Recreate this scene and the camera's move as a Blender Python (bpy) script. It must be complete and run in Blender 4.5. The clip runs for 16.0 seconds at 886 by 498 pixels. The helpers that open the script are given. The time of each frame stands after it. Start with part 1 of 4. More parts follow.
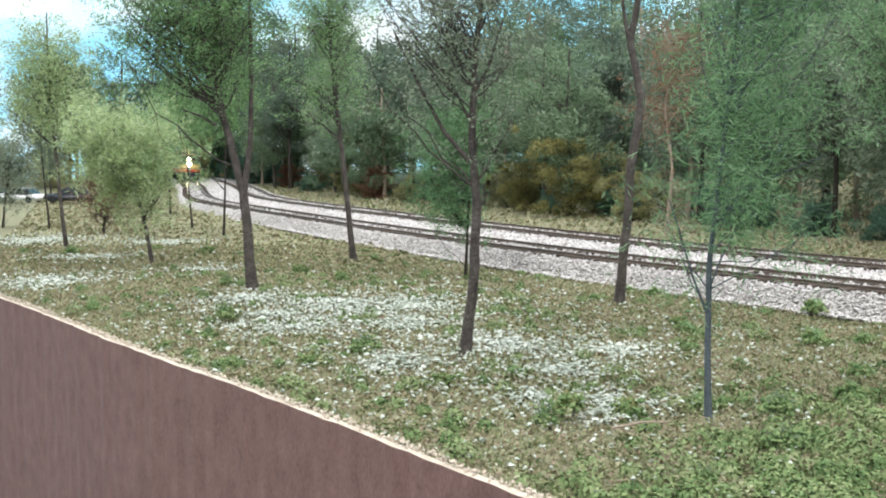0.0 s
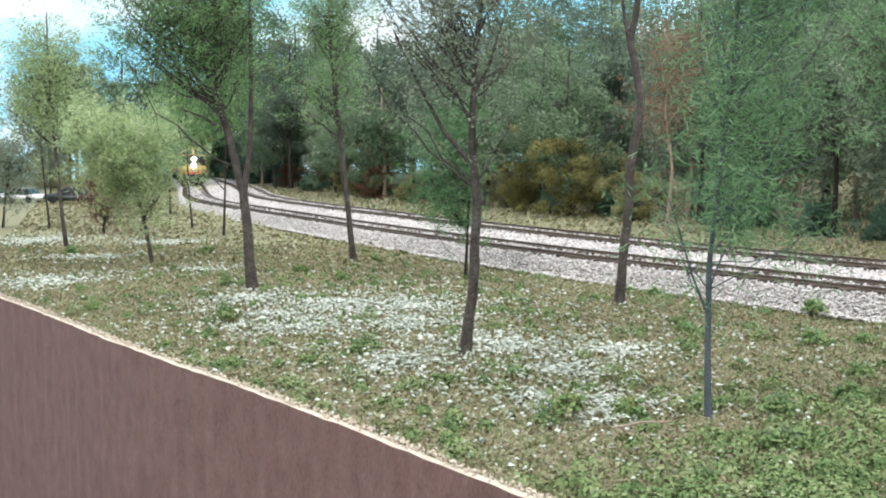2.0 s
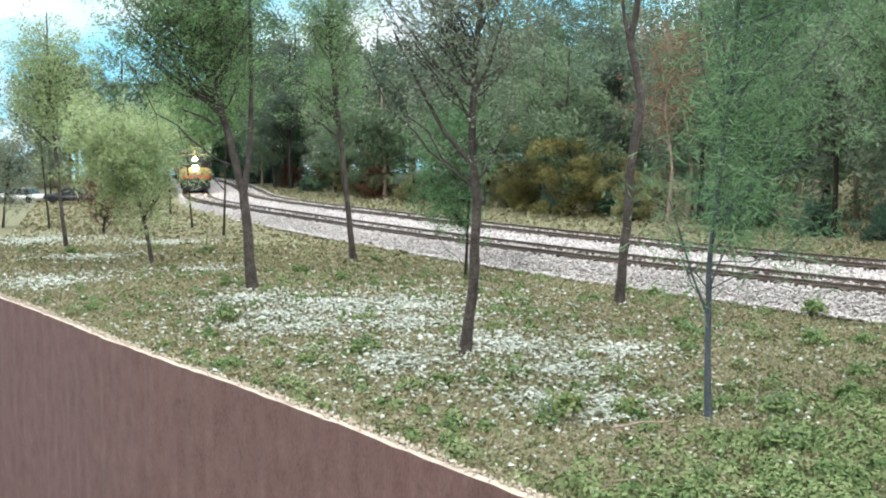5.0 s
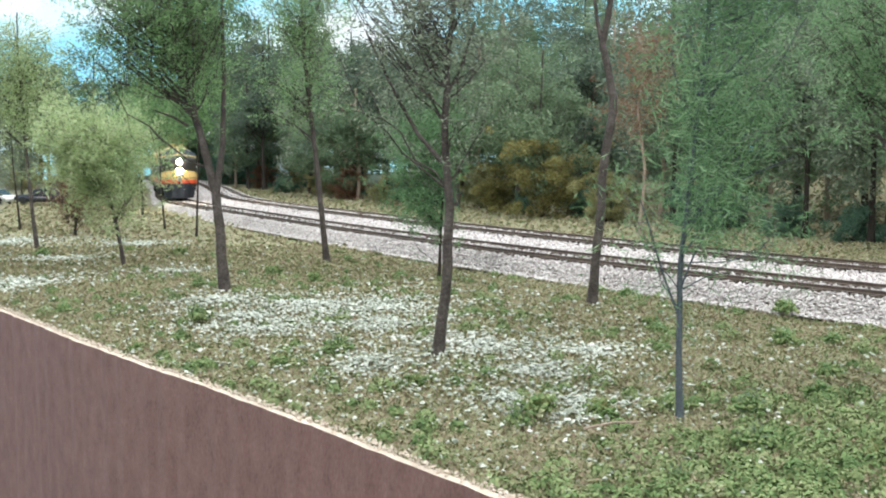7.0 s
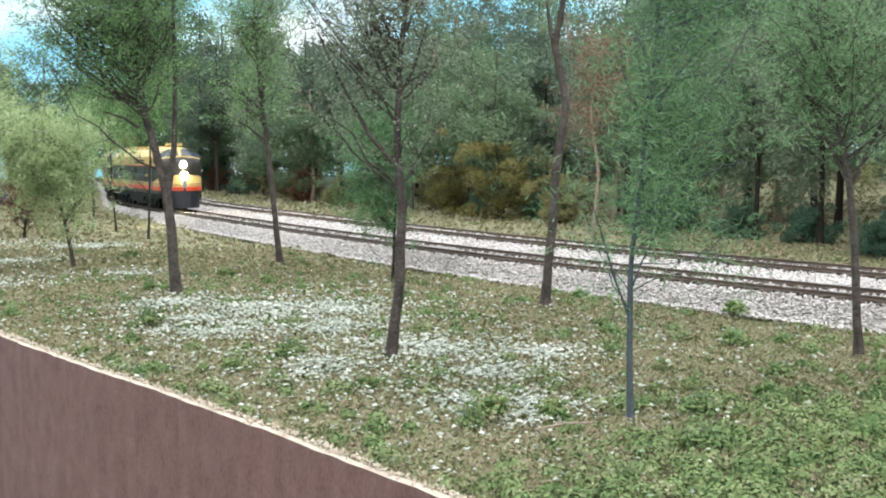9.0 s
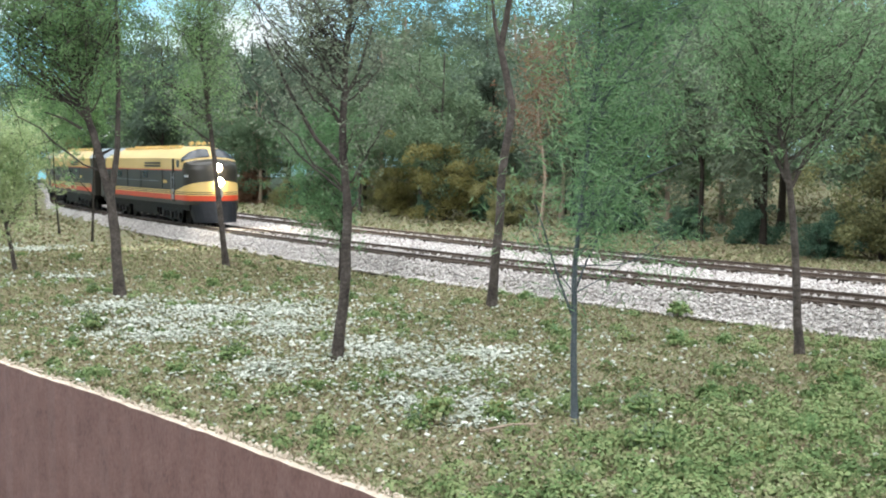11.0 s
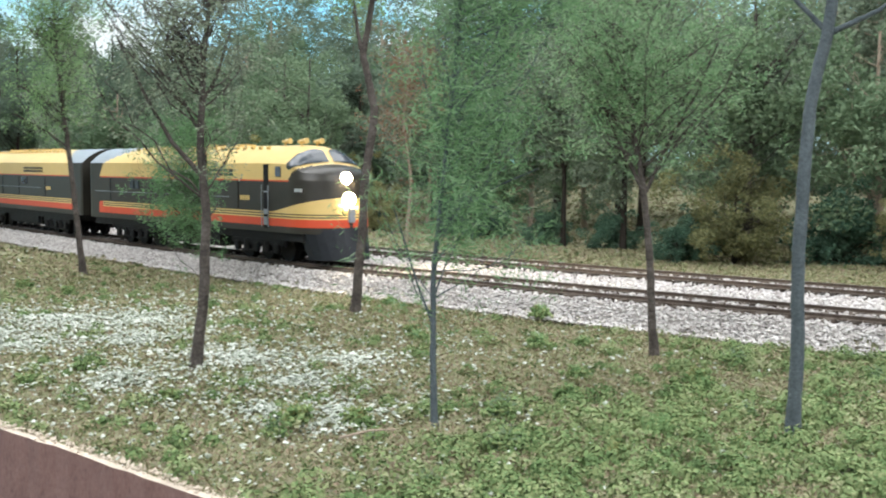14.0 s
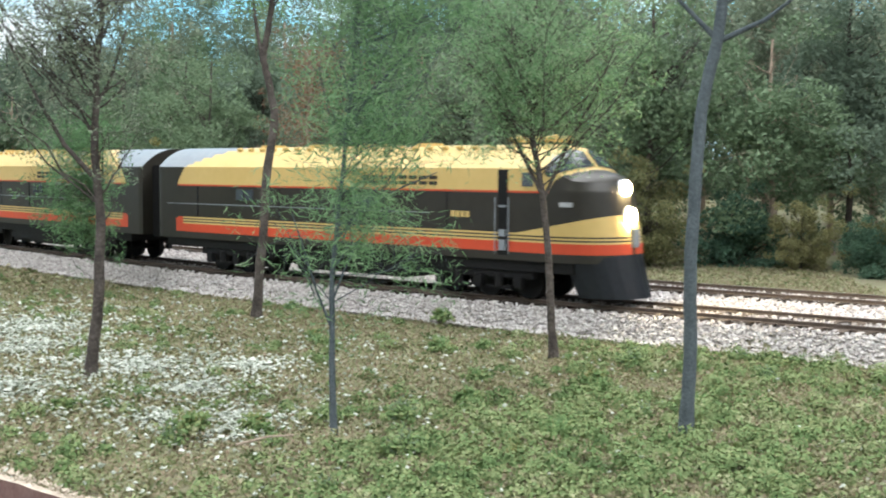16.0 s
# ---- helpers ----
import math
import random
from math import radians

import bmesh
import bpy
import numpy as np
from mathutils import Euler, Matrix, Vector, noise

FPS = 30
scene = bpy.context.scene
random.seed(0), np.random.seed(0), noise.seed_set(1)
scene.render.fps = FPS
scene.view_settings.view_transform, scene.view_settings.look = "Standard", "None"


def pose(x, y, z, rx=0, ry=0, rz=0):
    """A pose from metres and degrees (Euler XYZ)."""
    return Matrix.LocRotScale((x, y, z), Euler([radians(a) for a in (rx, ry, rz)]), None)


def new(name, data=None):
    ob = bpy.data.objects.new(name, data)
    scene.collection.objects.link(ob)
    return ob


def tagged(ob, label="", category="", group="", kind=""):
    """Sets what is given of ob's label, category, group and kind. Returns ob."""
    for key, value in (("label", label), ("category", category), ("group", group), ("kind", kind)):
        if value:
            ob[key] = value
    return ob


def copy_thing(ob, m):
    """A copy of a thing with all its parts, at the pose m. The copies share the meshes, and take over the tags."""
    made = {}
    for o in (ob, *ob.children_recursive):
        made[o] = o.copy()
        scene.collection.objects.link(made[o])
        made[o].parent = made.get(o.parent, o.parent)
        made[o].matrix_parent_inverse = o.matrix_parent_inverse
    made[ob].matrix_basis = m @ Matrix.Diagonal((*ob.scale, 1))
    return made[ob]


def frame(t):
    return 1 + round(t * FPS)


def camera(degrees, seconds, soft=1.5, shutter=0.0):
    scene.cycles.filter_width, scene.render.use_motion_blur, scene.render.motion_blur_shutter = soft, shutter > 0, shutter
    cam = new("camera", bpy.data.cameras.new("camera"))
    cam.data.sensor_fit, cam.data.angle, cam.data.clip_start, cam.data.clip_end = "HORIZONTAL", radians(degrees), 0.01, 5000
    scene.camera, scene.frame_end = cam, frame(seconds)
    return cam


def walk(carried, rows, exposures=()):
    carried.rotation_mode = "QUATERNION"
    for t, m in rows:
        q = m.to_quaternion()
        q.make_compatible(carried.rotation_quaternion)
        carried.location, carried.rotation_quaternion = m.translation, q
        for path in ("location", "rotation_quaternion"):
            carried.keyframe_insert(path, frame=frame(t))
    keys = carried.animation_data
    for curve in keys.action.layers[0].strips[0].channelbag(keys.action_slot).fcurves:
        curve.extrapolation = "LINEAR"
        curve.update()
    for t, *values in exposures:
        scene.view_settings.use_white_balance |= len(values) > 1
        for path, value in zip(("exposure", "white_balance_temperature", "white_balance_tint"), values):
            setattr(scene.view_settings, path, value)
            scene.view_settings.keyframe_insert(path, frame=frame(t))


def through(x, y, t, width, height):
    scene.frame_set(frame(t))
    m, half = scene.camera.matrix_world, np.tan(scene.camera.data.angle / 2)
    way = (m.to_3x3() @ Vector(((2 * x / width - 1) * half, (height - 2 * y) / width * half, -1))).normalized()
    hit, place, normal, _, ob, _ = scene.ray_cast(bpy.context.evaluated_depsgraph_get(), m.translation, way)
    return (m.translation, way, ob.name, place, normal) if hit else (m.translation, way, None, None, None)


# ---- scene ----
# A model railway seen from its aisle, at 1:87: all sizes are those of the models.

# camera: a small camcorder panning on a tripod whose column is not quite plumb
EYE, ARM, DOWN, SKEW = 0.0506, 0.0181, -2.9, 2.294
COLUMN = pose(0, 0, EYE) @ pose(0, 0, 0, -1.763) @ pose(0, 0, 0, 0, -2.106)


def panned(yaw):
    return COLUMN @ pose(0, -ARM, 0) @ pose(0, 0, 0, 0, 0, yaw) @ pose(0, ARM, 0) @ pose(0, 0, 0, DOWN) @ pose(0, 0, 0, 0, SKEW) @ pose(0, 0, 0, 90)


PAN = [(0.0, 0), (4.2, 0), (5.8, 0), (6.1, -0.1), (6.3, -0.33), (6.5, -0.609), (7.0, -1.258), (7.5, -1.936), (8.0, -2.533), (8.5, -2.953),
       (9.0, -3.448), (11.5, -6.769), (12.0, -7.522), (12.5, -7.945), (13.0, -9.199), (13.5, -10.688), (14.0, -12.364), (14.5, -13.815),
       (15.0, -14.844), (15.5, -15.597), (16.0, -16.968)]
cam = camera(41.52, 16.0, soft=2.0, shutter=0.5)
walk(cam, [(t, panned(yaw)) for t, yaw in PAN])

# light: ceiling lamps of the room, and an added even pale ambient fill
scene.view_settings.exposure = 0.30
world = bpy.data.worlds.new("ambient_fill")
scene.world = world
world.use_nodes = True
world.node_tree.nodes["Background"].inputs["Color"].default_value = (0.9, 0.95, 1.0, 1)
world.node_tree.nodes["Background"].inputs["Strength"].default_value = 0.5


def ceiling_lamp(x, y, z, sx, sy, watts):
    data = bpy.data.lights.new("ceiling_lamp", "AREA")
    data.shape, data.size, data.size_y, data.energy, data.color = "RECTANGLE", sx, sy, watts, (0.955, 0.975, 1.0)
    new("ceiling_lamp", data).matrix_world = pose(x, y, z)


for lamp in ((-1.0, -0.7, 1.17, 1.2, 1.2, 34), (1.0, -0.7, 1.17, 1.2, 1.2, 34), (0.0, 0.9, 1.17, 2.6, 0.8, 34)):
    ceiling_lamp(*lamp)

# ---- materials ----


def material(name, stops, scale=300.0, rough=0.9, bump=0.3, island=0.0, objects=0.0, metal=0.0, fine=6.0, dist=0.0005, spec=0.2):
    """A surface in a few colours (stops: position, colour), mixed by noise at two sizes and by piece."""
    m = bpy.data.materials.new(name)
    m.use_nodes = True
    n, l = m.node_tree.nodes, m.node_tree.links
    b = n["Principled BSDF"]
    b.inputs["Roughness"].default_value, b.inputs["Metallic"].default_value = rough, metal
    b.inputs["Specular IOR Level"].default_value = spec
    co = n.new("ShaderNodeTexCoord")
    big, small = n.new("ShaderNodeTexNoise"), n.new("ShaderNodeTexNoise")
    for t, sc in ((big, scale), (small, scale * fine)):
        t.inputs["Scale"].default_value, t.inputs["Detail"].default_value = sc, 4.0
        l.new(co.outputs["Object"], t.inputs["Vector"])
    mix = n.new("ShaderNodeMath")
    mix.operation = "MULTIPLY_ADD"
    l.new(small.outputs["Fac"], mix.inputs[0])
    mix.inputs[1].default_value = 0.5
    half = n.new("ShaderNodeMath")
    half.operation = "MULTIPLY"
    l.new(big.outputs["Fac"], half.inputs[0])
    half.inputs[1].default_value = 0.5
    l.new(half.outputs[0], mix.inputs[2])
    value = mix.outputs[0]
    for amount, node, out in ((island, "ShaderNodeNewGeometry", "Random Per Island"), (objects, "ShaderNodeObjectInfo", "Random")):
        if amount:
            rnd = n.new(node)
            add = n.new("ShaderNodeMath")
            add.operation = "MULTIPLY_ADD"
            l.new(rnd.outputs[out], add.inputs[0])
            add.inputs[1].default_value = amount
            l.new(value, add.inputs[2])
            sub = n.new("ShaderNodeMath")
            sub.operation = "SUBTRACT"
            l.new(add.outputs[0], sub.inputs[0])
            sub.inputs[1].default_value = amount / 2
            value = sub.outputs[0]
    ramp = n.new("ShaderNodeValToRGB")
    while len(ramp.color_ramp.elements) < len(stops):
        ramp.color_ramp.elements.new(0.5)
    for e, (p, c) in zip(ramp.color_ramp.elements, stops):
        e.position, e.color = p, (*c, 1)
    l.new(value, ramp.inputs["Fac"])
    l.new(ramp.outputs["Color"], b.inputs["Base Color"])
    if bump:
        bm_ = n.new("ShaderNodeBump")
        bm_.inputs["Strength"].default_value, bm_.inputs["Distance"].default_value = bump, dist
        l.new(small.outputs["Fac"], bm_.inputs["Height"])
        l.new(bm_.outputs["Normal"], b.inputs["Normal"])
    return m


def leafy(name, stops, through=0.4, vary=0.5):
    """Foliage that lets some light through."""
    m = material(name, stops, scale=60.0, rough=0.8, bump=0, island=vary, objects=0.45)
    n, l = m.node_tree.nodes, m.node_tree.links
    tr, mx = n.new("ShaderNodeBsdfTranslucent"), n.new("ShaderNodeMixShader")
    ramp = [k for k in n if k.bl_idname == "ShaderNodeValToRGB"][0]
    l.new(ramp.outputs["Color"], tr.inputs["Color"])
    mx.inputs["Fac"].default_value = through
    l.new(n["Principled BSDF"].outputs[0], mx.inputs[1])
    l.new(tr.outputs[0], mx.inputs[2])
    l.new(mx.outputs[0], n["Material Output"].inputs["Surface"])
    return m


SOIL = material("soil", [(0.32, (0.14, 0.15, 0.0805)), (0.46, (0.23, 0.2, 0.138)), (0.55, (0.21, 0.23, 0.127)), (0.7, (0.33, 0.31, 0.241))], 140, fine=9, bump=0.8, dist=0.001)
TURF = material("turf", [(0.36, (0.085, 0.12, 0.05)), (0.42, (0.18, 0.215, 0.095)), (0.46, (0.28, 0.215, 0.155)), (0.50, (0.22, 0.25, 0.125)), (0.54, (0.31, 0.29, 0.19)), (0.58, (0.26, 0.185, 0.14)), (0.63, (0.23, 0.28, 0.14)), (0.70, (0.42, 0.40, 0.34))], 90, island=0.15, bump=0, fine=3)
TURF_GREEN = material("turf_green", [(0.38, (0.095, 0.155, 0.060)), (0.45, (0.140, 0.215, 0.084)), (0.50, (0.22, 0.26, 0.118)), (0.55, (0.15, 0.235, 0.098)), (0.60, (0.24, 0.27, 0.13)), (0.66, (0.31, 0.33, 0.19))], 48, island=0.12, bump=0, fine=4)
FLAKE = material("pale_flakes", [(0.1, (0.22, 0.25, 0.19)), (0.45, (0.40, 0.435, 0.375)), (0.9, (0.60, 0.625, 0.57))], 50, island=0.7, bump=0.2)
STONE = material("ballast_stone", [(0.15, (0.31, 0.285, 0.275)), (0.45, (0.47, 0.44, 0.425)), (0.8, (0.62, 0.60, 0.585))], 200, island=0.7, bump=0.4)
TIE = material("tie_wood", [(0.3, (0.035, 0.028, 0.022)), (0.7, (0.10, 0.08, 0.065))], 500, objects=0.4)
RAIL = material("weathered_rail", [(0.3, (0.06, 0.042, 0.032)), (0.7, (0.13, 0.10, 0.08))], 400, rough=0.6, spec=0.4)
RAILHEAD = material("rail_head", [(0.3, (0.16, 0.14, 0.13)), (0.7, (0.30, 0.28, 0.27))], 300, rough=0.4, metal=0.6)
BOARD = material("painted_hardboard", [(0.34, (0.105, 0.058, 0.050)), (0.46, (0.150, 0.085, 0.073)), (0.56, (0.172, 0.100, 0.087)), (0.70, (0.215, 0.132, 0.116))], 240, rough=0.6, bump=0.35, fine=6, dist=0.0004, spec=0.3)
for node in [k for k in BOARD.node_tree.nodes if k.bl_idname == "ShaderNodeTexNoise"]:
    # the paint ran a little before it dried
    run = BOARD.node_tree.nodes.new("ShaderNodeMapping")
    run.inputs["Scale"].default_value = (1.0, 1.0, 0.7)
    BOARD.node_tree.links.new([k for k in BOARD.node_tree.nodes if k.bl_idname == "ShaderNodeTexCoord"][0].outputs["Object"], run.inputs["Vector"])
    BOARD.node_tree.links.new(run.outputs["Vector"], node.inputs["Vector"])
RAWEDGE = material("raw_board_edge", [(0.25, (0.38, 0.31, 0.24)), (0.5, (0.53, 0.455, 0.37)), (0.8, (0.66, 0.59, 0.51))], 300, bump=0.6)
BARK = material("bark_brown", [(0.32, (0.032, 0.028, 0.026)), (0.52, (0.082, 0.070, 0.063)), (0.66, (0.13, 0.115, 0.105)), (0.8, (0.24, 0.22, 0.20))], 260, bump=0.9, fine=5, dist=0.0006)
BARK_GREY = material("bark_blue_grey", [(0.3, (0.05, 0.062, 0.07)), (0.6, (0.10, 0.122, 0.135)), (0.85, (0.16, 0.185, 0.2))], 300, bump=0.6)
BARK_DARK = material("bark_dark", [(0.3, (0.02, 0.018, 0.015)), (0.7, (0.06, 0.05, 0.042))], 300, bump=0.6)
BARK_PALE = material("bark_pale", [(0.3, (0.22, 0.17, 0.13)), (0.7, (0.42, 0.34, 0.27))], 300, bump=0.6)
LEAF_GREEN = leafy("leaf_green", [(0.05, (0.105, 0.185, 0.083)), (0.45, (0.22, 0.365, 0.168)), (0.8, (0.335, 0.48, 0.255)), (0.98, (0.46, 0.54, 0.36))], 0.58)
LEAF_BRIGHT = leafy("leaf_bright", [(0.05, (0.058, 0.115, 0.056)), (0.45, (0.14, 0.265, 0.128)), (0.8, (0.235, 0.385, 0.205)), (0.98, (0.37, 0.49, 0.31))])
LEAF_LIME = leafy("leaf_lime", [(0.05, (0.17, 0.235, 0.105)), (0.45, (0.32, 0.42, 0.20)), (0.8, (0.46, 0.56, 0.31)), (0.98, (0.60, 0.66, 0.44))])
LEAF_GREY = leafy("leaf_grey", [(0.05, (0.115, 0.138, 0.105)), (0.45, (0.281, 0.346, 0.244)), (0.8, (0.524, 0.572, 0.459)), (0.98, (0.786, 0.786, 0.688))])
LEAF_DARK = leafy("leaf_dark", [(0.05, (0.085, 0.120, 0.090)), (0.5, (0.138, 0.192, 0.138)), (0.98, (0.225, 0.285, 0.21))], 0.25, 0.3)
WOOD_GREEN = leafy("woodland_green", [(0.05, (0.080, 0.130, 0.074)), (0.5, (0.140, 0.210, 0.122)), (0.98, (0.24, 0.32, 0.20))], 0.25, 0.3)
LEAF_MID = leafy("leaf_mid", [(0.05, (0.13, 0.165, 0.118)), (0.5, (0.20, 0.25, 0.175)), (0.98, (0.34, 0.39, 0.30))], 0.25, 0.3)
LEAF_OLIVE = leafy("leaf_olive", [(0.05, (0.135, 0.130, 0.045)), (0.4, (0.235, 0.22, 0.085)), (0.7, (0.33, 0.305, 0.135)), (0.98, (0.44, 0.36, 0.20))], 0.45, 0.55)
LEAF_SAGE = leafy("leaf_sage", [(0.05, (0.110, 0.120, 0.060)), (0.45, (0.20, 0.205, 0.095)), (0.8, (0.31, 0.30, 0.15)), (0.98, (0.42, 0.39, 0.22))], 0.4, 0.45)
LEAF_TEAL = leafy("leaf_teal", [(0.05, (0.045, 0.090, 0.065)), (0.5, (0.085, 0.165, 0.110)), (0.98, (0.17, 0.27, 0.19))], 0.3, 0.4)
LEAF_RUST = leafy("leaf_rust", [(0.05, (0.09, 0.045, 0.025)), (0.5, (0.19, 0.10, 0.062)), (0.95, (0.30, 0.19, 0.13))])

# ---- mesh helpers ----
RNG = np.random.default_rng(7)


def np_mesh(name, verts, faces, mats, index=None, smooth=False):
    """A mesh from an array of vertices and one of faces with the same count of corners."""
    me = bpy.data.meshes.new(name)
    faces = np.asarray(faces, dtype=np.int32)
    k = faces.shape[1]
    me.vertices.add(len(verts))
    me.vertices.foreach_set("co", np.asarray(verts, dtype=np.float32).ravel())
    me.loops.add(faces.size)
    me.loops.foreach_set("vertex_index", faces.ravel())
    me.polygons.add(len(faces))
    me.polygons.foreach_set("loop_start", np.arange(len(faces), dtype=np.int32) * k)
    me.polygons.foreach_set("loop_total", np.full(len(faces), k, dtype=np.int32))
    for m in mats:
        me.materials.append(m)
    if index is not None:
        me.polygons.foreach_set("material_index", np.asarray(index, dtype=np.int32))
    me.polygons.foreach_set("use_smooth", np.full(len(faces), smooth))
    me.update(calc_edges=True)
    return me


def part(name, me, parent, label=""):
    ob = new(name, me)
    ob.parent = parent
    return tagged(ob, label)


def from_bm(name, bm, *mats, smooth=False):
    me = bpy.data.meshes.new(name)
    bmesh.ops.recalc_face_normals(bm, faces=bm.faces)
    bm.to_mesh(me)
    bm.free()
    for m in mats:
        me.materials.append(m)
    if smooth:
        me.polygons.foreach_set("use_smooth", np.full(len(me.polygons), True))
    return me


def box(bm, x0, x1, y0, y1, z0, z1, bevel=0.0):
    made = bmesh.ops.create_cube(bm, size=1.0, matrix=Matrix.Translation(((x0 + x1) / 2, (y0 + y1) / 2, (z0 + z1) / 2)) @ Matrix.Diagonal((x1 - x0, y1 - y0, z1 - z0, 1)))
    if bevel:
        edges = list({e for v in made["verts"] for e in v.link_edges})
        bmesh.ops.bevel(bm, geom=edges, offset=bevel, segments=2, affect="EDGES")
    return bm


def cylinder(bm, a, b, radius, sides=12, radius2=None):
    a, b = Vector(a), Vector(b)
    m = Matrix.Translation((a + b) / 2) @ (b - a).to_track_quat("Z", "Y").to_matrix().to_4x4()
    bmesh.ops.create_cone(bm, cap_ends=True, segments=sides, radius1=radius, radius2=radius if radius2 is None else radius2, depth=(b - a).length, matrix=m)
    return bm


ICO_T = (1 + 5 ** 0.5) / 2
ICO_V = np.array([(-1, ICO_T, 0), (1, ICO_T, 0), (-1, -ICO_T, 0), (1, -ICO_T, 0), (0, -1, ICO_T), (0, 1, ICO_T), (0, -1, -ICO_T), (0, 1, -ICO_T),
                  (ICO_T, 0, -1), (ICO_T, 0, 1), (-ICO_T, 0, -1), (-ICO_T, 0, 1)]) / 1.902
ICO_F = np.array([(0, 11, 5), (0, 5, 1), (0, 1, 7), (0, 7, 10), (0, 10, 11), (1, 5, 9), (5, 11, 4), (11, 10, 2), (10, 7, 6), (7, 1, 8),
                  (3, 9, 4), (3, 4, 2), (3, 2, 6), (3, 6, 8), (3, 8, 9), (4, 9, 5), (2, 4, 11), (6, 2, 10), (8, 6, 7), (9, 8, 1)])
OCT_V = np.array([(1, 0, 0), (-1, 0, 0), (0, 1, 0), (0, -1, 0), (0, 0, 1), (0, 0, -1)], float)
OCT_F = np.array([(0, 2, 4), (2, 1, 4), (1, 3, 4), (3, 0, 4), (2, 0, 5), (1, 2, 5), (3, 1, 5), (0, 3, 5)])


def crumbs(places, sizes, flat=0.8, rough=0.35, fine=True):
    """Many small irregular grains: vertices and faces."""
    base, tri = (ICO_V, ICO_F) if fine else (OCT_V, OCT_F)
    n, k = len(places), len(base)
    turn = RNG.uniform(0, 2 * np.pi, n)
    v = base[None] * (1 + RNG.uniform(-rough, rough, (n, k, 1))) * RNG.uniform(0.7, 1.3, (n, 1, 3))
    v[:, :, 2] *= flat
    lean = RNG.uniform(-0.6, 0.6, n)[:, None]
    x, y, z = v[:, :, 0], v[:, :, 1], v[:, :, 2]
    y, z = y * np.cos(lean) - z * np.sin(lean), y * np.sin(lean) + z * np.cos(lean)
    c, s = np.cos(turn)[:, None], np.sin(turn)[:, None]
    v = np.stack([x * c - y * s, x * s + y * c, z], 2) * np.asarray(sizes)[:, None, None] + np.asarray(places)[:, None, :]
    return v.reshape(-1, 3), (tri[None] + (np.arange(n) * k)[:, None, None]).reshape(-1, 3)


def blades(places, length, width, droop=0.0, three=False):
    """Small leaves or needles as narrow four-cornered blades, turned every way."""
    n = len(places)
    a = RNG.normal(size=(n, 3))
    a[:, 2] = a[:, 2] * 0.8 - droop
    a /= np.linalg.norm(a, axis=1)[:, None]
    b = np.cross(a, RNG.normal(size=(n, 3)))
    b /= np.linalg.norm(b, axis=1)[:, None]
    ln = (length * RNG.uniform(0.6, 1.4, n))[:, None] / 2
    wd = (width * RNG.uniform(0.6, 1.4, n))[:, None] / 2
    p = np.asarray(places)
    if three:
        return np.stack([p - a * ln + b * wd, p - a * ln - b * wd, p + a * ln], 1).reshape(-1, 3), np.arange(3 * n).reshape(n, 3)
    v = np.stack([p - a * ln, p + b * wd - a * ln * 0.1, p + a * ln, p - b * wd - a * ln * 0.1], 1)
    return v.reshape(-1, 3), np.arange(4 * n).reshape(n, 4)


def tube(points, radii, sides=5):
    """A tapered limb along points: vertices and faces."""
    pts = np.asarray(points, float)
    along = np.gradient(pts, axis=0)
    along /= np.linalg.norm(along, axis=1)[:, None] + 1e-12
    ref = np.array([1.0, 0.0, 0.0]) if abs(along[0, 0]) < 0.8 else np.array([0.0, 1.0, 0.0])
    u = np.cross(along, ref)
    u /= np.linalg.norm(u, axis=1)[:, None] + 1e-12
    w = np.cross(along, u)
    ang = np.arange(sides) * 2 * np.pi / sides
    ring = u[:, None] * np.cos(ang)[None, :, None] + w[:, None] * np.sin(ang)[None, :, None]
    v = pts[:, None] + ring * np.asarray(radii)[:, None, None]
    m = len(pts)
    i, j = np.meshgrid(np.arange(m - 1), np.arange(sides), indexing="ij")
    j2 = (j + 1) % sides
    f = np.stack([i * sides + j, i * sides + j2, (i + 1) * sides + j2, (i + 1) * sides + j], -1).reshape(-1, 4)
    return v.reshape(-1, 3), f


def joined(pieces):
    vs, fs, k = [], [], 0
    for v, f in pieces:
        vs.append(v)
        fs.append(f + k)
        k += len(v)
    return np.concatenate(vs), np.concatenate(fs)


# ---- the lie of the land ----
RAIL_TOP = 0.0085
ALONG = np.linspace(-0.45, 2.6, 1221)
SLOPE = np.interp(ALONG, [-0.45, 0.3, 0.45, 0.6, 0.8, 0.95, 1.05, 1.12, 1.25, 1.5, 1.7, 2.6], [-0.75, -0.75, -0.60, -0.50, -0.45, -0.45, -0.42, -0.33, -0.23, -0.21, -0.25, -0.30])
SLOPE = np.convolve(np.pad(SLOPE, 36, mode="edge"), np.ones(73) / 73, mode="valid")
TRACK_X = np.concatenate([[0], np.cumsum((SLOPE[1:] + SLOPE[:-1]) / 2 * np.diff(ALONG))])
TRACK_X += 0.0090 - np.interp(0.6, ALONG, TRACK_X)
TRACK_S = np.concatenate([[0], np.cumsum(np.hypot(np.diff(TRACK_X), np.diff(ALONG)))])
S_ORIGIN = float(np.interp(-0.1, ALONG, TRACK_S))
SPACING = 0.0655


def on_track(s, side=0.0):
    """A place on the near track, s metres along it from the aisle end, and the way that leads away from the aisle."""
    y = np.interp(s + S_ORIGIN, TRACK_S, ALONG)
    x, m = np.interp(y, ALONG, TRACK_X), np.interp(y, ALONG, SLOPE)
    d = np.array([m, 1.0]) / np.hypot(m, 1.0)
    return np.array([x, y]) + side * np.array([d[1], -d[0]]), d


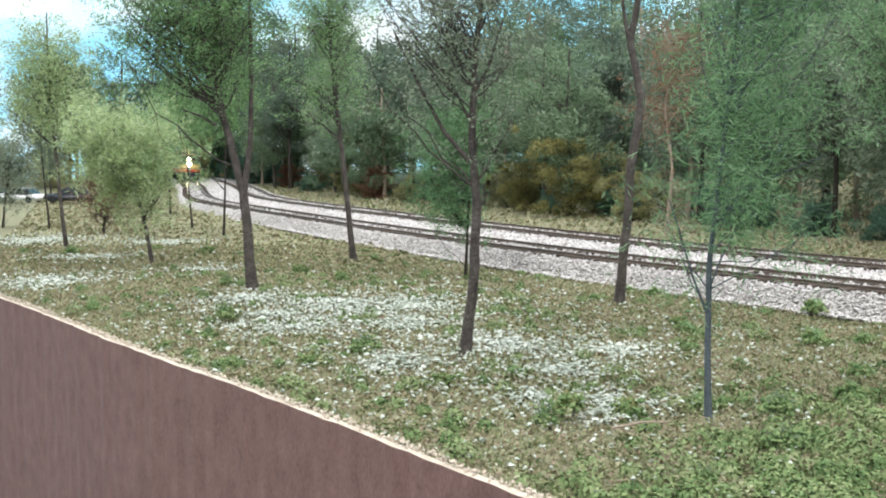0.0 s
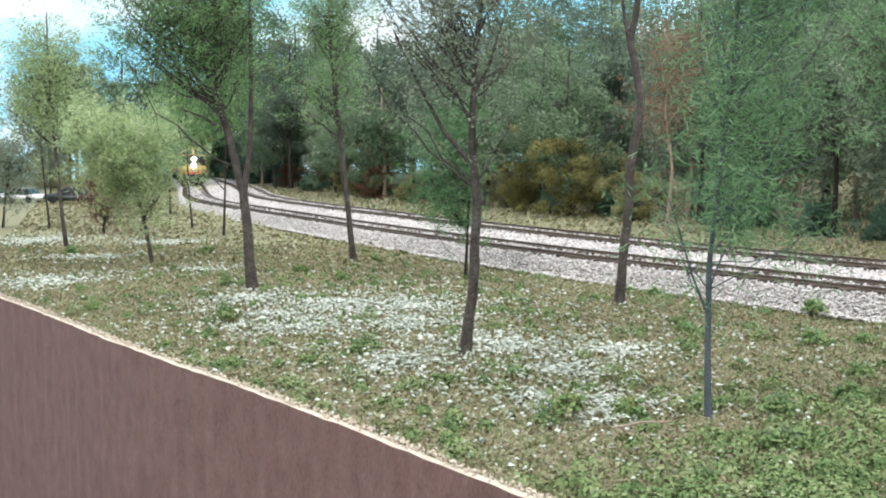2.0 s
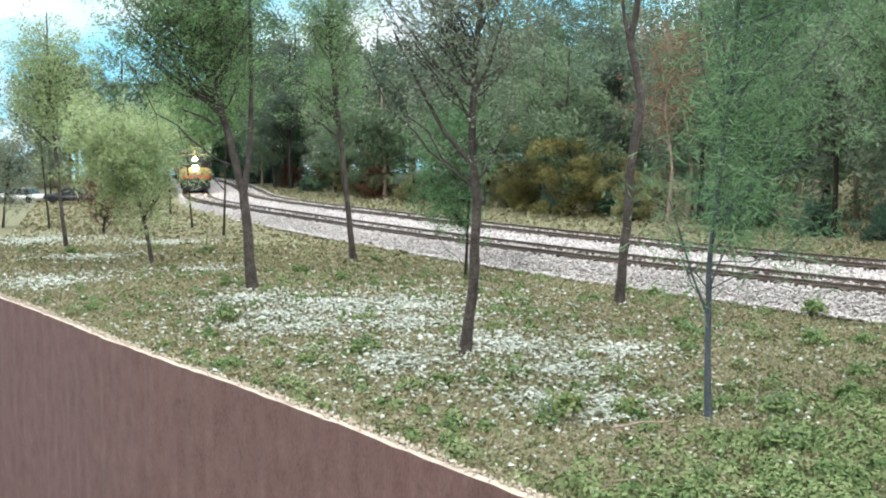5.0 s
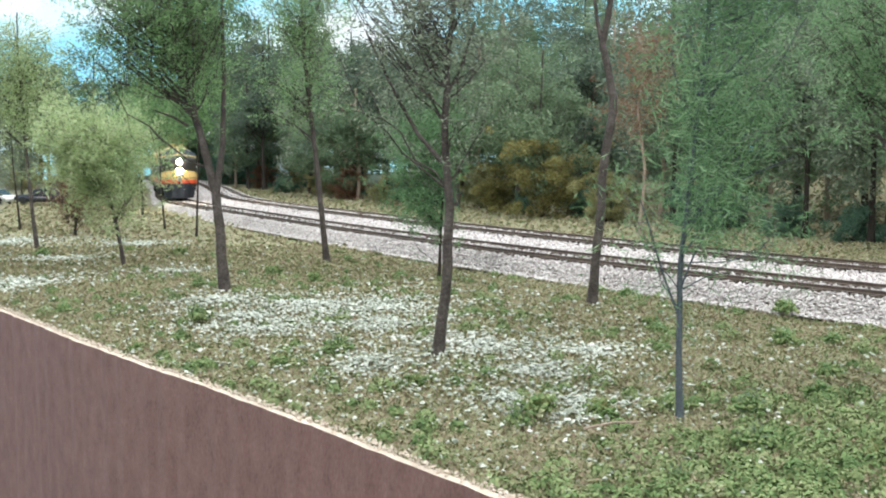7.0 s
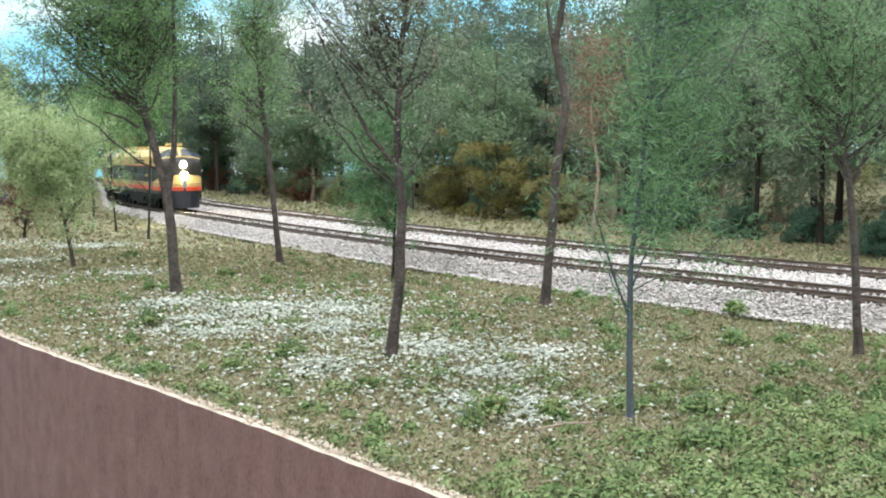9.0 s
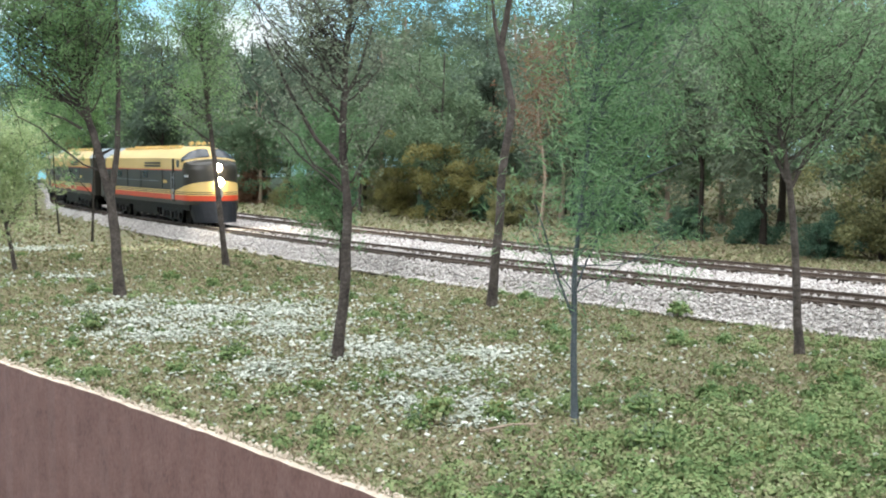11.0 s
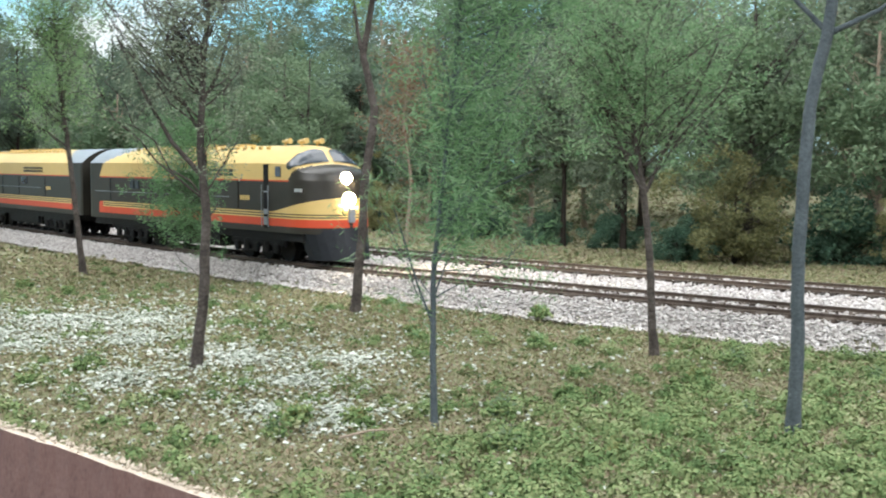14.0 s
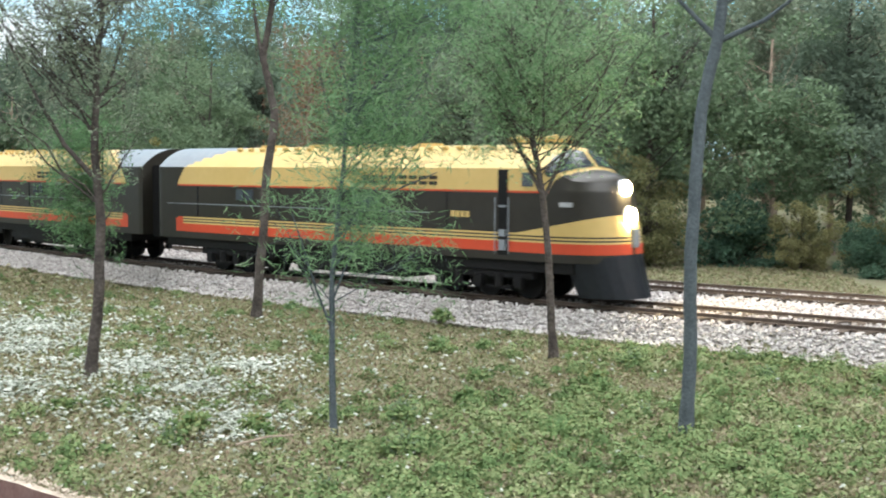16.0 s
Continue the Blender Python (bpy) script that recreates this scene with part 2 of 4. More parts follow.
def off_track(x, y):
    """Metres by which a place lies to the forest side of the near track's middle."""
    m = np.interp(y, ALONG, SLOPE)
    return (x - np.interp(y, ALONG, TRACK_X)) / np.hypot(m, 1.0)


def swell(x, y):
    return 0.0007 * np.sin(23 * x + 1.3) * np.sin(19 * y + 0.4) + 0.0002 * np.sin(61 * x + 47 * y) + 0.0002 * np.sin(97 * x - 83 * y + 2)


def land(x, y):
    """The height of the ground."""
    d = off_track(x, y)
    bed = np.interp(d, [-0.0208, -0.0178, SPACING + 0.0175, SPACING + 0.024], [0, 1, 1, 0])
    rise = 0.05 * np.clip((d - 0.30) / 0.6, 0, 1) ** 1.5
    return swell(x, y) * (1 - bed) + 0.0059 * bed + rise


EDGE = [(-1.5, 1.75), (-0.9, 1.25), (-0.45, 0.79), (-0.27, 0.567), (-0.158, 0.4175), (-0.121, 0.3653), (-0.0945, 0.323), (-0.0667, 0.284), (-0.0404, 0.249), (-0.0195, 0.2192), (0.006, 0.180),
        (0.045, 0.121), (0.11, 0.02), (0.22, -0.15), (0.42, -0.45)]
EDGE_Y = np.array([p[1] for p in EDGE])[::-1]
EDGE_X = np.array([p[0] for p in EDGE])[::-1]
FRONT = np.concatenate([np.linspace(-0.45, 0.1, 40), np.linspace(0.105, 0.6, 120), np.linspace(0.61, 1.75, 60)])


def edge_x(y):
    k = np.linspace(-0.03, 0.03, 31)
    return np.mean([np.interp(np.asarray(y) + a, EDGE_Y, EDGE_X) for a in k], axis=0)


SINK = 0.0013  # the soil lies this far under the tips of the turf


def ground():
    reach = np.concatenate([np.linspace(0, 0.5, 110), np.linspace(0.508, 1.2, 80), np.linspace(1.23, 3.0, 40)])
    ex = edge_x(FRONT)
    x = ex[:, None] + reach[None] * 0.62
    y = FRONT[:, None] + reach[None] * 0.785
    z = land(x, y) - SINK
    v = np.stack([x, y, z], 2).reshape(-1, 3)
    a, b = np.meshgrid(np.arange(len(FRONT) - 1), np.arange(len(reach) - 1), indexing="ij")
    k = len(reach)
    f = np.stack([a * k + b, a * k + b + 1, (a + 1) * k + b + 1, (a + 1) * k + b], -1).reshape(-1, 4)
    tagged(new("ground", np_mesh("ground", v, f, [SOIL], smooth=True)), "layout ground of tan soil under scattered turf", "ground", kind="structure")


def fascia():
    """The painted board along the layout's edge, with its raw sawn top."""
    ex = edge_x(FRONT)
    tx, ty = np.gradient(ex), np.gradient(FRONT)
    ln = np.hypot(tx, ty)
    nx, ny = -ty / ln, tx / ln
    top = swell(ex, FRONT) * 0.3 + 0.0003 + 0.0001 * np.sin(240 * FRONT) * np.sin(97 * FRONT)
    th = 0.0011 + 0.00015 * np.sin(190 * FRONT) * np.sin(77 * FRONT) + 0.0002 * np.sin(631 * FRONT)
    ox, oy = ex + nx * th, FRONT + ny * th
    low = np.full_like(top, -0.32)
    rows = [np.stack(p, 1) for p in ((ex, FRONT, low), (ex, FRONT, top), (ox, oy, top - 0.0003), (ox, oy, low))]
    v = np.concatenate(rows)
    n = len(ex)
    i = np.arange(n - 1)
    f, idx = [], []
    for r in range(3):
        f.append(np.stack([r * n + i, r * n + i + 1, (r + 1) * n + i + 1, (r + 1) * n + i], 1))
        idx.append(np.full(n - 1, 1 if r == 1 else 0))
    tagged(new("trim_fascia", np_mesh("trim_fascia", v, np.concatenate(f), [BOARD, RAWEDGE], np.concatenate(idx))), "brown painted hardboard fascia with a raw tan edge", "fascia", kind="structure")


ground()
fascia()


def room():
    """The layout room: sky backdrop behind the layout, plain walls, floor and ceiling round the aisle."""
    sky = bpy.data.materials.new("self_lit_painted_sky")
    sky.use_nodes = True
    n, l = sky.node_tree.nodes, sky.node_tree.links
    co, no, ramp = n.new("ShaderNodeTexCoord"), n.new("ShaderNodeTexNoise"), n.new("ShaderNodeValToRGB")
    mp = n.new("ShaderNodeMapping")
    mp.inputs["Scale"].default_value = (1.0, 1.0, 2.2)
    l.new(co.outputs["Object"], mp.inputs["Vector"])
    l.new(mp.outputs["Vector"], no.inputs["Vector"])
    no.inputs["Scale"].default_value, no.inputs["Detail"].default_value = 2.6, 6.0
    for e, (p, c) in zip(ramp.color_ramp.elements, ((0.44, (0.30, 0.68, 0.88)), (0.66, (0.86, 0.90, 0.93)))):
        e.position, e.color = p, (*c, 1)
    l.new(no.outputs["Fac"], ramp.inputs["Fac"])
    b = n["Principled BSDF"]
    l.new(ramp.outputs["Color"], b.inputs["Base Color"])
    # glow added to the paint, so the board looks brighter than the lamps make it
    l.new(ramp.outputs["Color"], b.inputs["Emission Color"])
    b.inputs["Emission Strength"].default_value = 0.62
    b.inputs["Roughness"].default_value = 0.9
    plaster = material("plaster", [(0.3, (0.74, 0.75, 0.76)), (0.7, (0.82, 0.83, 0.84))], 4, fine=20)
    carpet = material("carpet", [(0.3, (0.30, 0.29, 0.27)), (0.7, (0.40, 0.39, 0.37))], 20)
    bm = bmesh.new()
    box(bm, -3.0, 3.0, 2.75, 2.80, -1.0, 1.2)
    tagged(new("backdrop", from_bm("backdrop", bm, sky)), "painted backdrop of blue sky with white clouds, made to glow", "backdrop", kind="structure")
    for name, dims, mat, label in (("wall_west", (-3.05, -3.0, -2.5, 2.8, -1.0, 1.2), plaster, "plain plastered wall of the layout room"),
                                   ("wall_east", (3.0, 3.05, -2.5, 2.8, -1.0, 1.2), plaster, "plain plastered wall of the layout room"),
                                   ("wall_south", (-3.0, 3.0, -2.55, -2.5, -1.0, 1.2), plaster, "plain plastered wall of the layout room"),
                                   ("floor", (-3.05, 3.05, -2.55, 2.8, -1.05, -1.0), carpet, "dark carpet floor of the aisle"),
                                   ("ceiling", (-3.05, 3.05, -2.55, 2.8, 1.2, 1.25), plaster, "plain white ceiling of the layout room")):
        bm = bmesh.new()
        box(bm, *dims)
        tagged(new(name, from_bm(name, bm, mat)), label, name.split("_")[0], kind="structure")


room()

# ---- track ----


def rail_mesh(offset):
    s = np.arange(0.0, 2.55, 0.01)
    at = [on_track(a, offset) for a in s]
    p = np.array([q for q, _ in at])
    d = np.array([q for _, q in at])
    nrm = np.stack([d[:, 1], -d[:, 0]], 1)
    prof = [(a, b + 0.0013) for a, b in ((-0.0010, 0.0058), (-0.0010, 0.0060), (-0.0003, 0.0062), (-0.0003, 0.0067), (-0.00045, 0.0068), (-0.00045, 0.0072), (0.00045, 0.0072), (0.00045, 0.0068), (0.0003, 0.0067), (0.0003, 0.0062), (0.0010, 0.0060), (0.0010, 0.0058))]
    k = len(prof)
    v = np.stack([np.concatenate([p + nrm * a, np.full((len(p), 1), b)], 1) for a, b in prof], 1).reshape(-1, 3)
    i, j = np.meshgrid(np.arange(len(s) - 1), np.arange(k - 1), indexing="ij")
    f = np.stack([i * k + j, i * k + j + 1, (i + 1) * k + j + 1, (i + 1) * k + j], -1).reshape(-1, 4)
    return np_mesh("rail", v, f, [RAIL, RAILHEAD], np.where(j.ravel() == 5, 1, 0))


def track(offset, label):
    top = tagged(new("railway_track"), label, "railway track", "main line tracks")
    for g in (-0.0087, 0.0087):
        part("rail", rail_mesh(offset + g), top)
    bm = bmesh.new()
    box(bm, -0.0150, 0.0150, -0.00135, 0.00135, 0.0053, 0.0071, 0.0002)
    me = from_bm("tie", bm, TIE)
    for k in range(300):
        p, d = on_track(0.20 + k * 0.0069, offset)
        ob = part("tie", me, top)
        ob.matrix_basis = pose(p[0], p[1], random.uniform(-0.0002, 0.0002), 0, 0, math.degrees(math.atan2(d[1], d[0])) - 90 + random.uniform(-2, 2))


def ballast():
    n = 54000
    s = 0.25 + 2.15 * RNG.uniform(0, 1, n) ** 1.5
    o = RNG.uniform(-0.0212, SPACING + 0.024, n)
    keep = RNG.uniform(0, 1, n) < np.interp(o, [-0.0212, -0.0200, SPACING + 0.021, SPACING + 0.024], [0.5, 1, 1, 0.3])
    s, o = s[keep], o[keep]
    s = np.concatenate([s, 0.22 + 1.0 * RNG.uniform(0, 1, 34000) ** 1.3])
    o = np.concatenate([o, RNG.uniform(-0.0236, -0.0150, 34000)])
    at = [on_track(a, b)[0] for a, b in zip(s, o)]
    p = np.array(at)
    z = np.interp(o, [-0.0218, -0.0166, SPACING + 0.0168, SPACING + 0.026], [-0.0004, 0.0067, 0.0067, -0.0004]) + np.where((np.abs(o) < 0.0165) | (np.abs(o - SPACING) < 0.0165), np.where((np.abs(o) < 0.0095) | (np.abs(o - SPACING) < 0.0095), RNG.uniform(0.0000, 0.0005, len(p)), RNG.uniform(-0.0012, -0.0006, len(p))), RNG.uniform(0.0001, 0.0007, len(p)))
    for c in (0.0, SPACING):
        for g in (-0.0087, 0.0087):
            near = np.abs(o - c - g) < 0.0016
            z = np.where(near, z - 0.0006, z)
    v, f = crumbs(np.stack([p[:, 0], p[:, 1], z], 1), RNG.uniform(0.0004, 0.00085, len(p)), 0.8, 0.35, False)
    tagged(new("ballast", np_mesh("ballast", v, f, [STONE])), "pale pinkish-white crushed stone ballast under the tracks", "ballast", kind="stuff")
    s2 = np.arange(0.0, 2.55, 0.012)
    prof = [(-0.0222, -0.0024), (-0.0170, 0.0059), (SPACING + 0.017, 0.0059), (SPACING + 0.025, -0.0020)]
    vv = np.array([(*on_track(a, o_)[0], z_) for a in s2 for o_, z_ in prof])
    i, j = np.meshgrid(np.arange(len(s2) - 1), np.arange(3), indexing="ij")
    ff = np.stack([i * 4 + j, i * 4 + j + 1, (i + 1) * 4 + j + 1, (i + 1) * 4 + j], -1).reshape(-1, 4)
    tagged(new("trackbed", np_mesh("trackbed", vv, ff, [STONE])), "raised trackbed of pale crushed stone", "trackbed", kind="structure")


track(0.0, "dark weathered model track on white ballast, nearer the aisle")
track(SPACING, "dark weathered model track on white ballast, along the woods")
ballast()

# ---- ground cover ----
PALE = [(-0.159, 0.468, 0.022), (-0.238, 0.684, 0.03), (-0.175, 0.573, 0.02), (-0.103, 0.512, 0.014), (-0.162, 0.68, 0.02), (-0.034, 0.391, 0.022), (-0.043, 0.34, 0.018),
        (-0.069, 0.407, 0.018), (-0.011, 0.383, 0.018), (0.045, 0.298, 0.014), (0.03, 0.272, 0.016), (0.018, 0.308, 0.02), (0.035, 0.231, 0.012), (0.02, 0.242, 0.012),
        (-0.011, 0.283, 0.016), (-0.053, 0.364, 0.016), (0.035, 0.24, 0.01), (-0.01, 0.345, 0.015)]


def paleness(x, y):
    d = np.zeros_like(x)
    for a, b, r_ in PALE:
        d = np.maximum(d, np.exp(-(((x - a) ** 2 + (y - b) ** 2) / r_ ** 2)))
    return d


def open_ground(n, near, far):
    """Places on the ground between the aisle edge and the woods, clear of the ballast."""
    y = near + (far - near) * RNG.uniform(0, 1, n) ** 1.35
    x = RNG.uniform(-0.32, 0.46, n) * (0.25 + y * 0.95) + 0.03
    d = off_track(x, y)
    ok = (x > edge_x(y) + 0.0002) & ((d < -0.0200) | (d > SPACING + 0.024))
    return x[ok], y[ok], d[ok]


def relief(x, y):
    """The small hummocks of the turf, from 0 to 1."""
    a = np.sin(640 * x + 3.1 * np.sin(310 * y + 1) + 2 * np.sin(90 * x)) * np.sin(590 * y + 2.7 * np.sin(270 * x) + 2 * np.sin(80 * y + 1))
    b = np.sin(1430 * x + 2.2 * np.sin(700 * y)) * np.sin(1370 * y + 2.5 * np.sin(650 * x + 2))
    c = np.sin(150 * x + 2 * np.sin(70 * y)) * np.sin(140 * y + 2 * np.sin(60 * x + 1))
    return np.clip(0.42 + 0.28 * a + 0.18 * b + 0.22 * c, 0, 1)


def flock(name, label, x, y, height, size, mat, three=True):
    g = relief(x, y)
    z = land(x, y) - SINK + 0.0002 + height * g ** 1.3 * RNG.uniform(0.25, 1.0, len(x))
    v, f = blades(np.stack([x, y, z], 1), size * (0.7 + 0.9 * y), size * 0.75 * (0.7 + 0.9 * y), three=three)
    tagged(new(name, np_mesh(name, v, f, [mat])), label, "turf", kind="stuff")


def turf():
    x, y, d = open_ground(520000, 0.10, 0.66)
    flock("turf", "mottled green, olive and tan ground-foam turf", x, y, 0.0030, 0.00092, TURF)
    x, y, d = open_ground(60000, 0.55, 1.9)
    flock("turf", "mottled green and tan turf farther from the aisle", x, y, 0.0026, 0.0020, TURF)
    # greener foam on the hummocks, most of it near the aisle
    x, y, d = open_ground(150000, 0.09, 0.55)
    g = relief(x, y)
    side = np.clip((x - 0.0) * 9 + (0.26 - y) * 7, 0.16, 1.0) * np.clip(1.5 - 2.2 * paleness(x, y), 0.1, 1)
    patch = np.clip(0.62 + 0.8 * np.sin(33 * x + 2 * np.sin(21 * y)) * np.sin(37 * y + 1), 0.05, 1)
    keep = (d < 0) & (RNG.uniform(0, 1, len(x)) < side * patch * np.clip((g - 0.45) * 3.0, 0, 1))
    flock("turf", "bright green clumped ground foam beside the aisle edge", x[keep], y[keep], 0.0046, 0.00098, TURF_GREEN)
    # rounded lumps of foam, thickest beside the aisle
    x, y, d = open_ground(26000, 0.09, 0.50)
    side = np.clip((x - 0.02) * 2.6 + (0.25 - y) * 3.2, 0.06, 0.24) * np.clip(1.3 - 2.2 * paleness(x, y), 0.06, 1)
    patch = np.clip(0.70 + 0.8 * np.sin(33 * x + 2 * np.sin(21 * y)) * np.sin(37 * y + 1), 0.15, 1)
    keep = (d < -0.022) & (x > edge_x(y) + 0.0035) & (RNG.uniform(0, 1, len(x)) < side * patch)
    x, y = x[keep], y[keep]
    n = len(x)
    size = RNG.uniform(0.0012, 0.0022, n) * RNG.uniform(1.0, 2.0, n) * np.interp(y, [0.15, 0.4], [1.0, 0.8])
    m = 190
    out = RNG.normal(size=(n, m, 3))
    out[:, :, 2] = np.abs(out[:, :, 2])
    out /= np.linalg.norm(out, axis=2, keepdims=True)
    base = np.stack([x, y, land(x, y) - SINK + 0.0004], 1)
    wob = RNG.uniform(0.72, 1.12, (n, m, 1))
    p = (base[:, None] + out * np.array([1, 1, 1.05]) * size[:, None, None] * wob).reshape(-1, 3)
    # each crumb lies against its lump
    nrm = (out + RNG.normal(0, 0.35, out.shape)).reshape(-1, 3)
    u = np.cross(nrm, RNG.normal(size=nrm.shape))
    u /= np.linalg.norm(u, axis=1)[:, None]
    w = np.cross(nrm, u)
    w /= np.linalg.norm(w, axis=1)[:, None]
    ln = (RNG.uniform(0.00028, 0.00062, n * m))[:, None]
    v = np.stack([p - u * ln * 0.6 + w * ln * 0.6, p - u * ln * 0.6 - w * ln * 0.6, p + u * ln], 1).reshape(-1, 3)
    tagged(new("turf", np_mesh("turf", v, np.arange(3 * n * m).reshape(-1, 3), [TURF_GREEN])), "rounded lumps of bright green ground foam", "turf", kind="stuff")
    xs, ys = [], []
    for a, b, r_ in PALE:
        n = int(1050 * (r_ / 0.02) ** 2 * min(1.0, 0.16 / b ** 2 * 1.2))
        rad = r_ * np.abs(RNG.normal(0, 1.0, n))
        ang = RNG.uniform(0, 2 * np.pi, n)
        lobes = 1 + 0.35 * np.sin(3 * ang + 40 * a) + 0.25 * np.sin(5 * ang + 70 * b)
        xs.append(a + rad * lobes * np.cos(ang))
        ys.append(b + rad * lobes * np.sin(ang))
    x, y, d = open_ground(60000, 0.12, 0.7)
    keep = RNG.uniform(0, 1, len(x)) < 0.014 + 0.40 * np.exp(-(((x - 0.0) / 0.085) ** 2 + ((y - 0.34) / 0.13) ** 2)) * np.clip(0.3 + relief(x * 0.35, y * 0.35), 0, 1)
    x, y = x[keep], y[keep]
    x, y = np.concatenate(xs + [x]), np.concatenate(ys + [y])
    ok = (off_track(x, y) < -0.0215) & (x > edge_x(y) + 0.0005)
    x, y = x[ok], y[ok]
    size = RNG.uniform(0.00025, 0.0007, len(x)) * (0.7 + 1.1 * y)
    v, f = crumbs(np.stack([x, y, land(x, y) - SINK + RNG.uniform(0.0004, 0.0013, len(x)) + 0.0026 * relief(x, y) ** 1.3], 1), size, 0.6, 0.45, False)
    tagged(new("pale_leaf_litter", np_mesh("pale_leaf_litter", v, f, [FLAKE])), "patches of fine whitish-green flakes on the turf", "litter", kind="stuff")
    y = RNG.uniform(0.12, 0.6, 2600)
    x = edge_x(y) + RNG.normal(0.0002, 0.0006, len(y))
    v, f = crumbs(np.stack([x, y, RNG.uniform(-0.0001, 0.0009, len(y))], 1), RNG.uniform(0.00015, 0.00045, len(y)), 0.9, 0.5, False)
    tagged(new("edge_fuzz", np_mesh("edge_fuzz", v, f, [RAWEDGE])), "tan fuzz and loose grains along the board's edge", "litter", kind="stuff")


turf()

# ---- trees ----


def tree(name, label, base, trunk, r0, crown, limbs, leaves, length, width, leaf, bark, seed, twig=0.012, extra=(), group="", category="tree", spread=0.52, top_r=0.35, twigs=9, three=False, puff=0.0):
    """base: x, y. trunk: points over the base. crown: ellipsoids (x, y, z, rx, ry, rz). extra: limbs drawn one by one (points, radius)."""
    global RNG
    RNG = np.random.default_rng(seed)
    z0 = float(land(np.array(base[0]), np.array(base[1])))
    top = tagged(new(name), label, category, group)
    top.matrix_world = pose(base[0], base[1], z0, 0, 0, -math.degrees(math.atan2(base[0], base[1])))
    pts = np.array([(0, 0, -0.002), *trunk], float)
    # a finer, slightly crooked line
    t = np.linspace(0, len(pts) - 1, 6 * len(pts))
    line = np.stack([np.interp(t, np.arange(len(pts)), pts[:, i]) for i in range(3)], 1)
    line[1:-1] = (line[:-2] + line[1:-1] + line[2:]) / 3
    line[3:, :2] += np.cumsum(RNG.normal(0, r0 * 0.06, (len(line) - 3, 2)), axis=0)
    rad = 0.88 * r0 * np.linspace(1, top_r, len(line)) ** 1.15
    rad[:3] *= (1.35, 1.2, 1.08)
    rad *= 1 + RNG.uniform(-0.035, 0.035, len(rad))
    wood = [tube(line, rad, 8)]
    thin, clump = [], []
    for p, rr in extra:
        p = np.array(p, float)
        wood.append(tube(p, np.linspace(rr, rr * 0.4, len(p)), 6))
    weights = np.array([c[3] * c[4] * c[5] for c in crown])
    weights = weights / weights.sum() if len(crown) else weights
    for _ in range(limbs if len(crown) else 0):
        c = crown[RNG.choice(len(crown), p=weights)]
        w = RNG.normal(size=3)
        w *= RNG.uniform(0.3, 1.0) ** 0.5 / np.linalg.norm(w)
        goal = np.array(c[:3]) + w * np.array(c[3:])
        wide = np.hypot(goal[0] - np.interp(goal[2], line[:, 2], line[:, 0]), goal[1])
        lower = line[(line[:, 2] < goal[2] - 0.25 * wide) & (line[:, 2] > goal[2] - 1.3 * wide - 0.004)]
        start = lower[RNG.integers(0, len(lower))] if len(lower) else line[np.argmin(np.abs(line[:, 2] - goal[2] + 0.6 * wide))]
        mid = start * 0.45 + goal * 0.55 + np.array([0, 0, -0.12 * np.linalg.norm(goal - start)]) + RNG.normal(0, 0.06 * np.linalg.norm(goal - start), 3)
        u = np.linspace(0, 1, 7)[:, None]
        path = start * (1 - u) ** 2 + 2 * mid * u * (1 - u) + goal * u ** 2
        path[1:-1] += RNG.normal(0, 0.02 * np.linalg.norm(goal - start), (5, 3))
        wood.append(tube(path, r0 * np.linspace(0.17, 0.05, 7), 4))
        for q in range(twigs):
            a = path[RNG.integers(2, 7)]
            b = a + RNG.normal(0, twig, 3)
            m_ = (a + b) / 2 + RNG.normal(0, twig * 0.2, 3)
            thin.append(tube(np.array([a, m_, b]), [r0 * 0.06, r0 * 0.045, r0 * 0.025], 3))
            clump.append((a, m_, b))
    part("trunk", np_mesh("trunk", *joined(wood), [bark], smooth=True), top)
    if thin:
        part("branchwork", np_mesh("branchwork", *joined(thin), [bark]), top)
    if leaves and clump:
        ends = np.array([k for q in clump for k in (q[1], q[2], q[2])])
        at = ends[RNG.integers(0, len(ends), leaves)] + RNG.normal(0, twig * 0.42 * spread, (leaves, 3))
        if puff:
            # rounded tufts of leaves, of uneven size, one at the end of each twig
            tips = np.array([q[2] for q in clump])
            sizes = puff * RNG.uniform(0.55, 1.35, len(tips))
            pick = RNG.choice(len(tips), leaves, p=sizes ** 2 / (sizes ** 2).sum())
            out = RNG.normal(size=(leaves, 3))
            out *= (RNG.uniform(0, 1, leaves) ** 0.38 / np.linalg.norm(out, axis=1))[:, None]
            at = tips[pick] + out * sizes[pick][:, None] * np.array([1, 1, 0.8])
        part("crown", np_mesh("crown", *blades(at, length, width, three=three), [leaf]), top)
    return top


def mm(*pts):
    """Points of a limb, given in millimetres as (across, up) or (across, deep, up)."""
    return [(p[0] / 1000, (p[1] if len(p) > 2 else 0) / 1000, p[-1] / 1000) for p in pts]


def blob(*rows):
    """Ellipsoids in millimetres: across, up, half width, half height (half depth as half width)."""
    return [(a / 1000, 0, b / 1000, w / 1000, w / 1000 * 0.9, hh / 1000) for a, b, w, hh in rows]


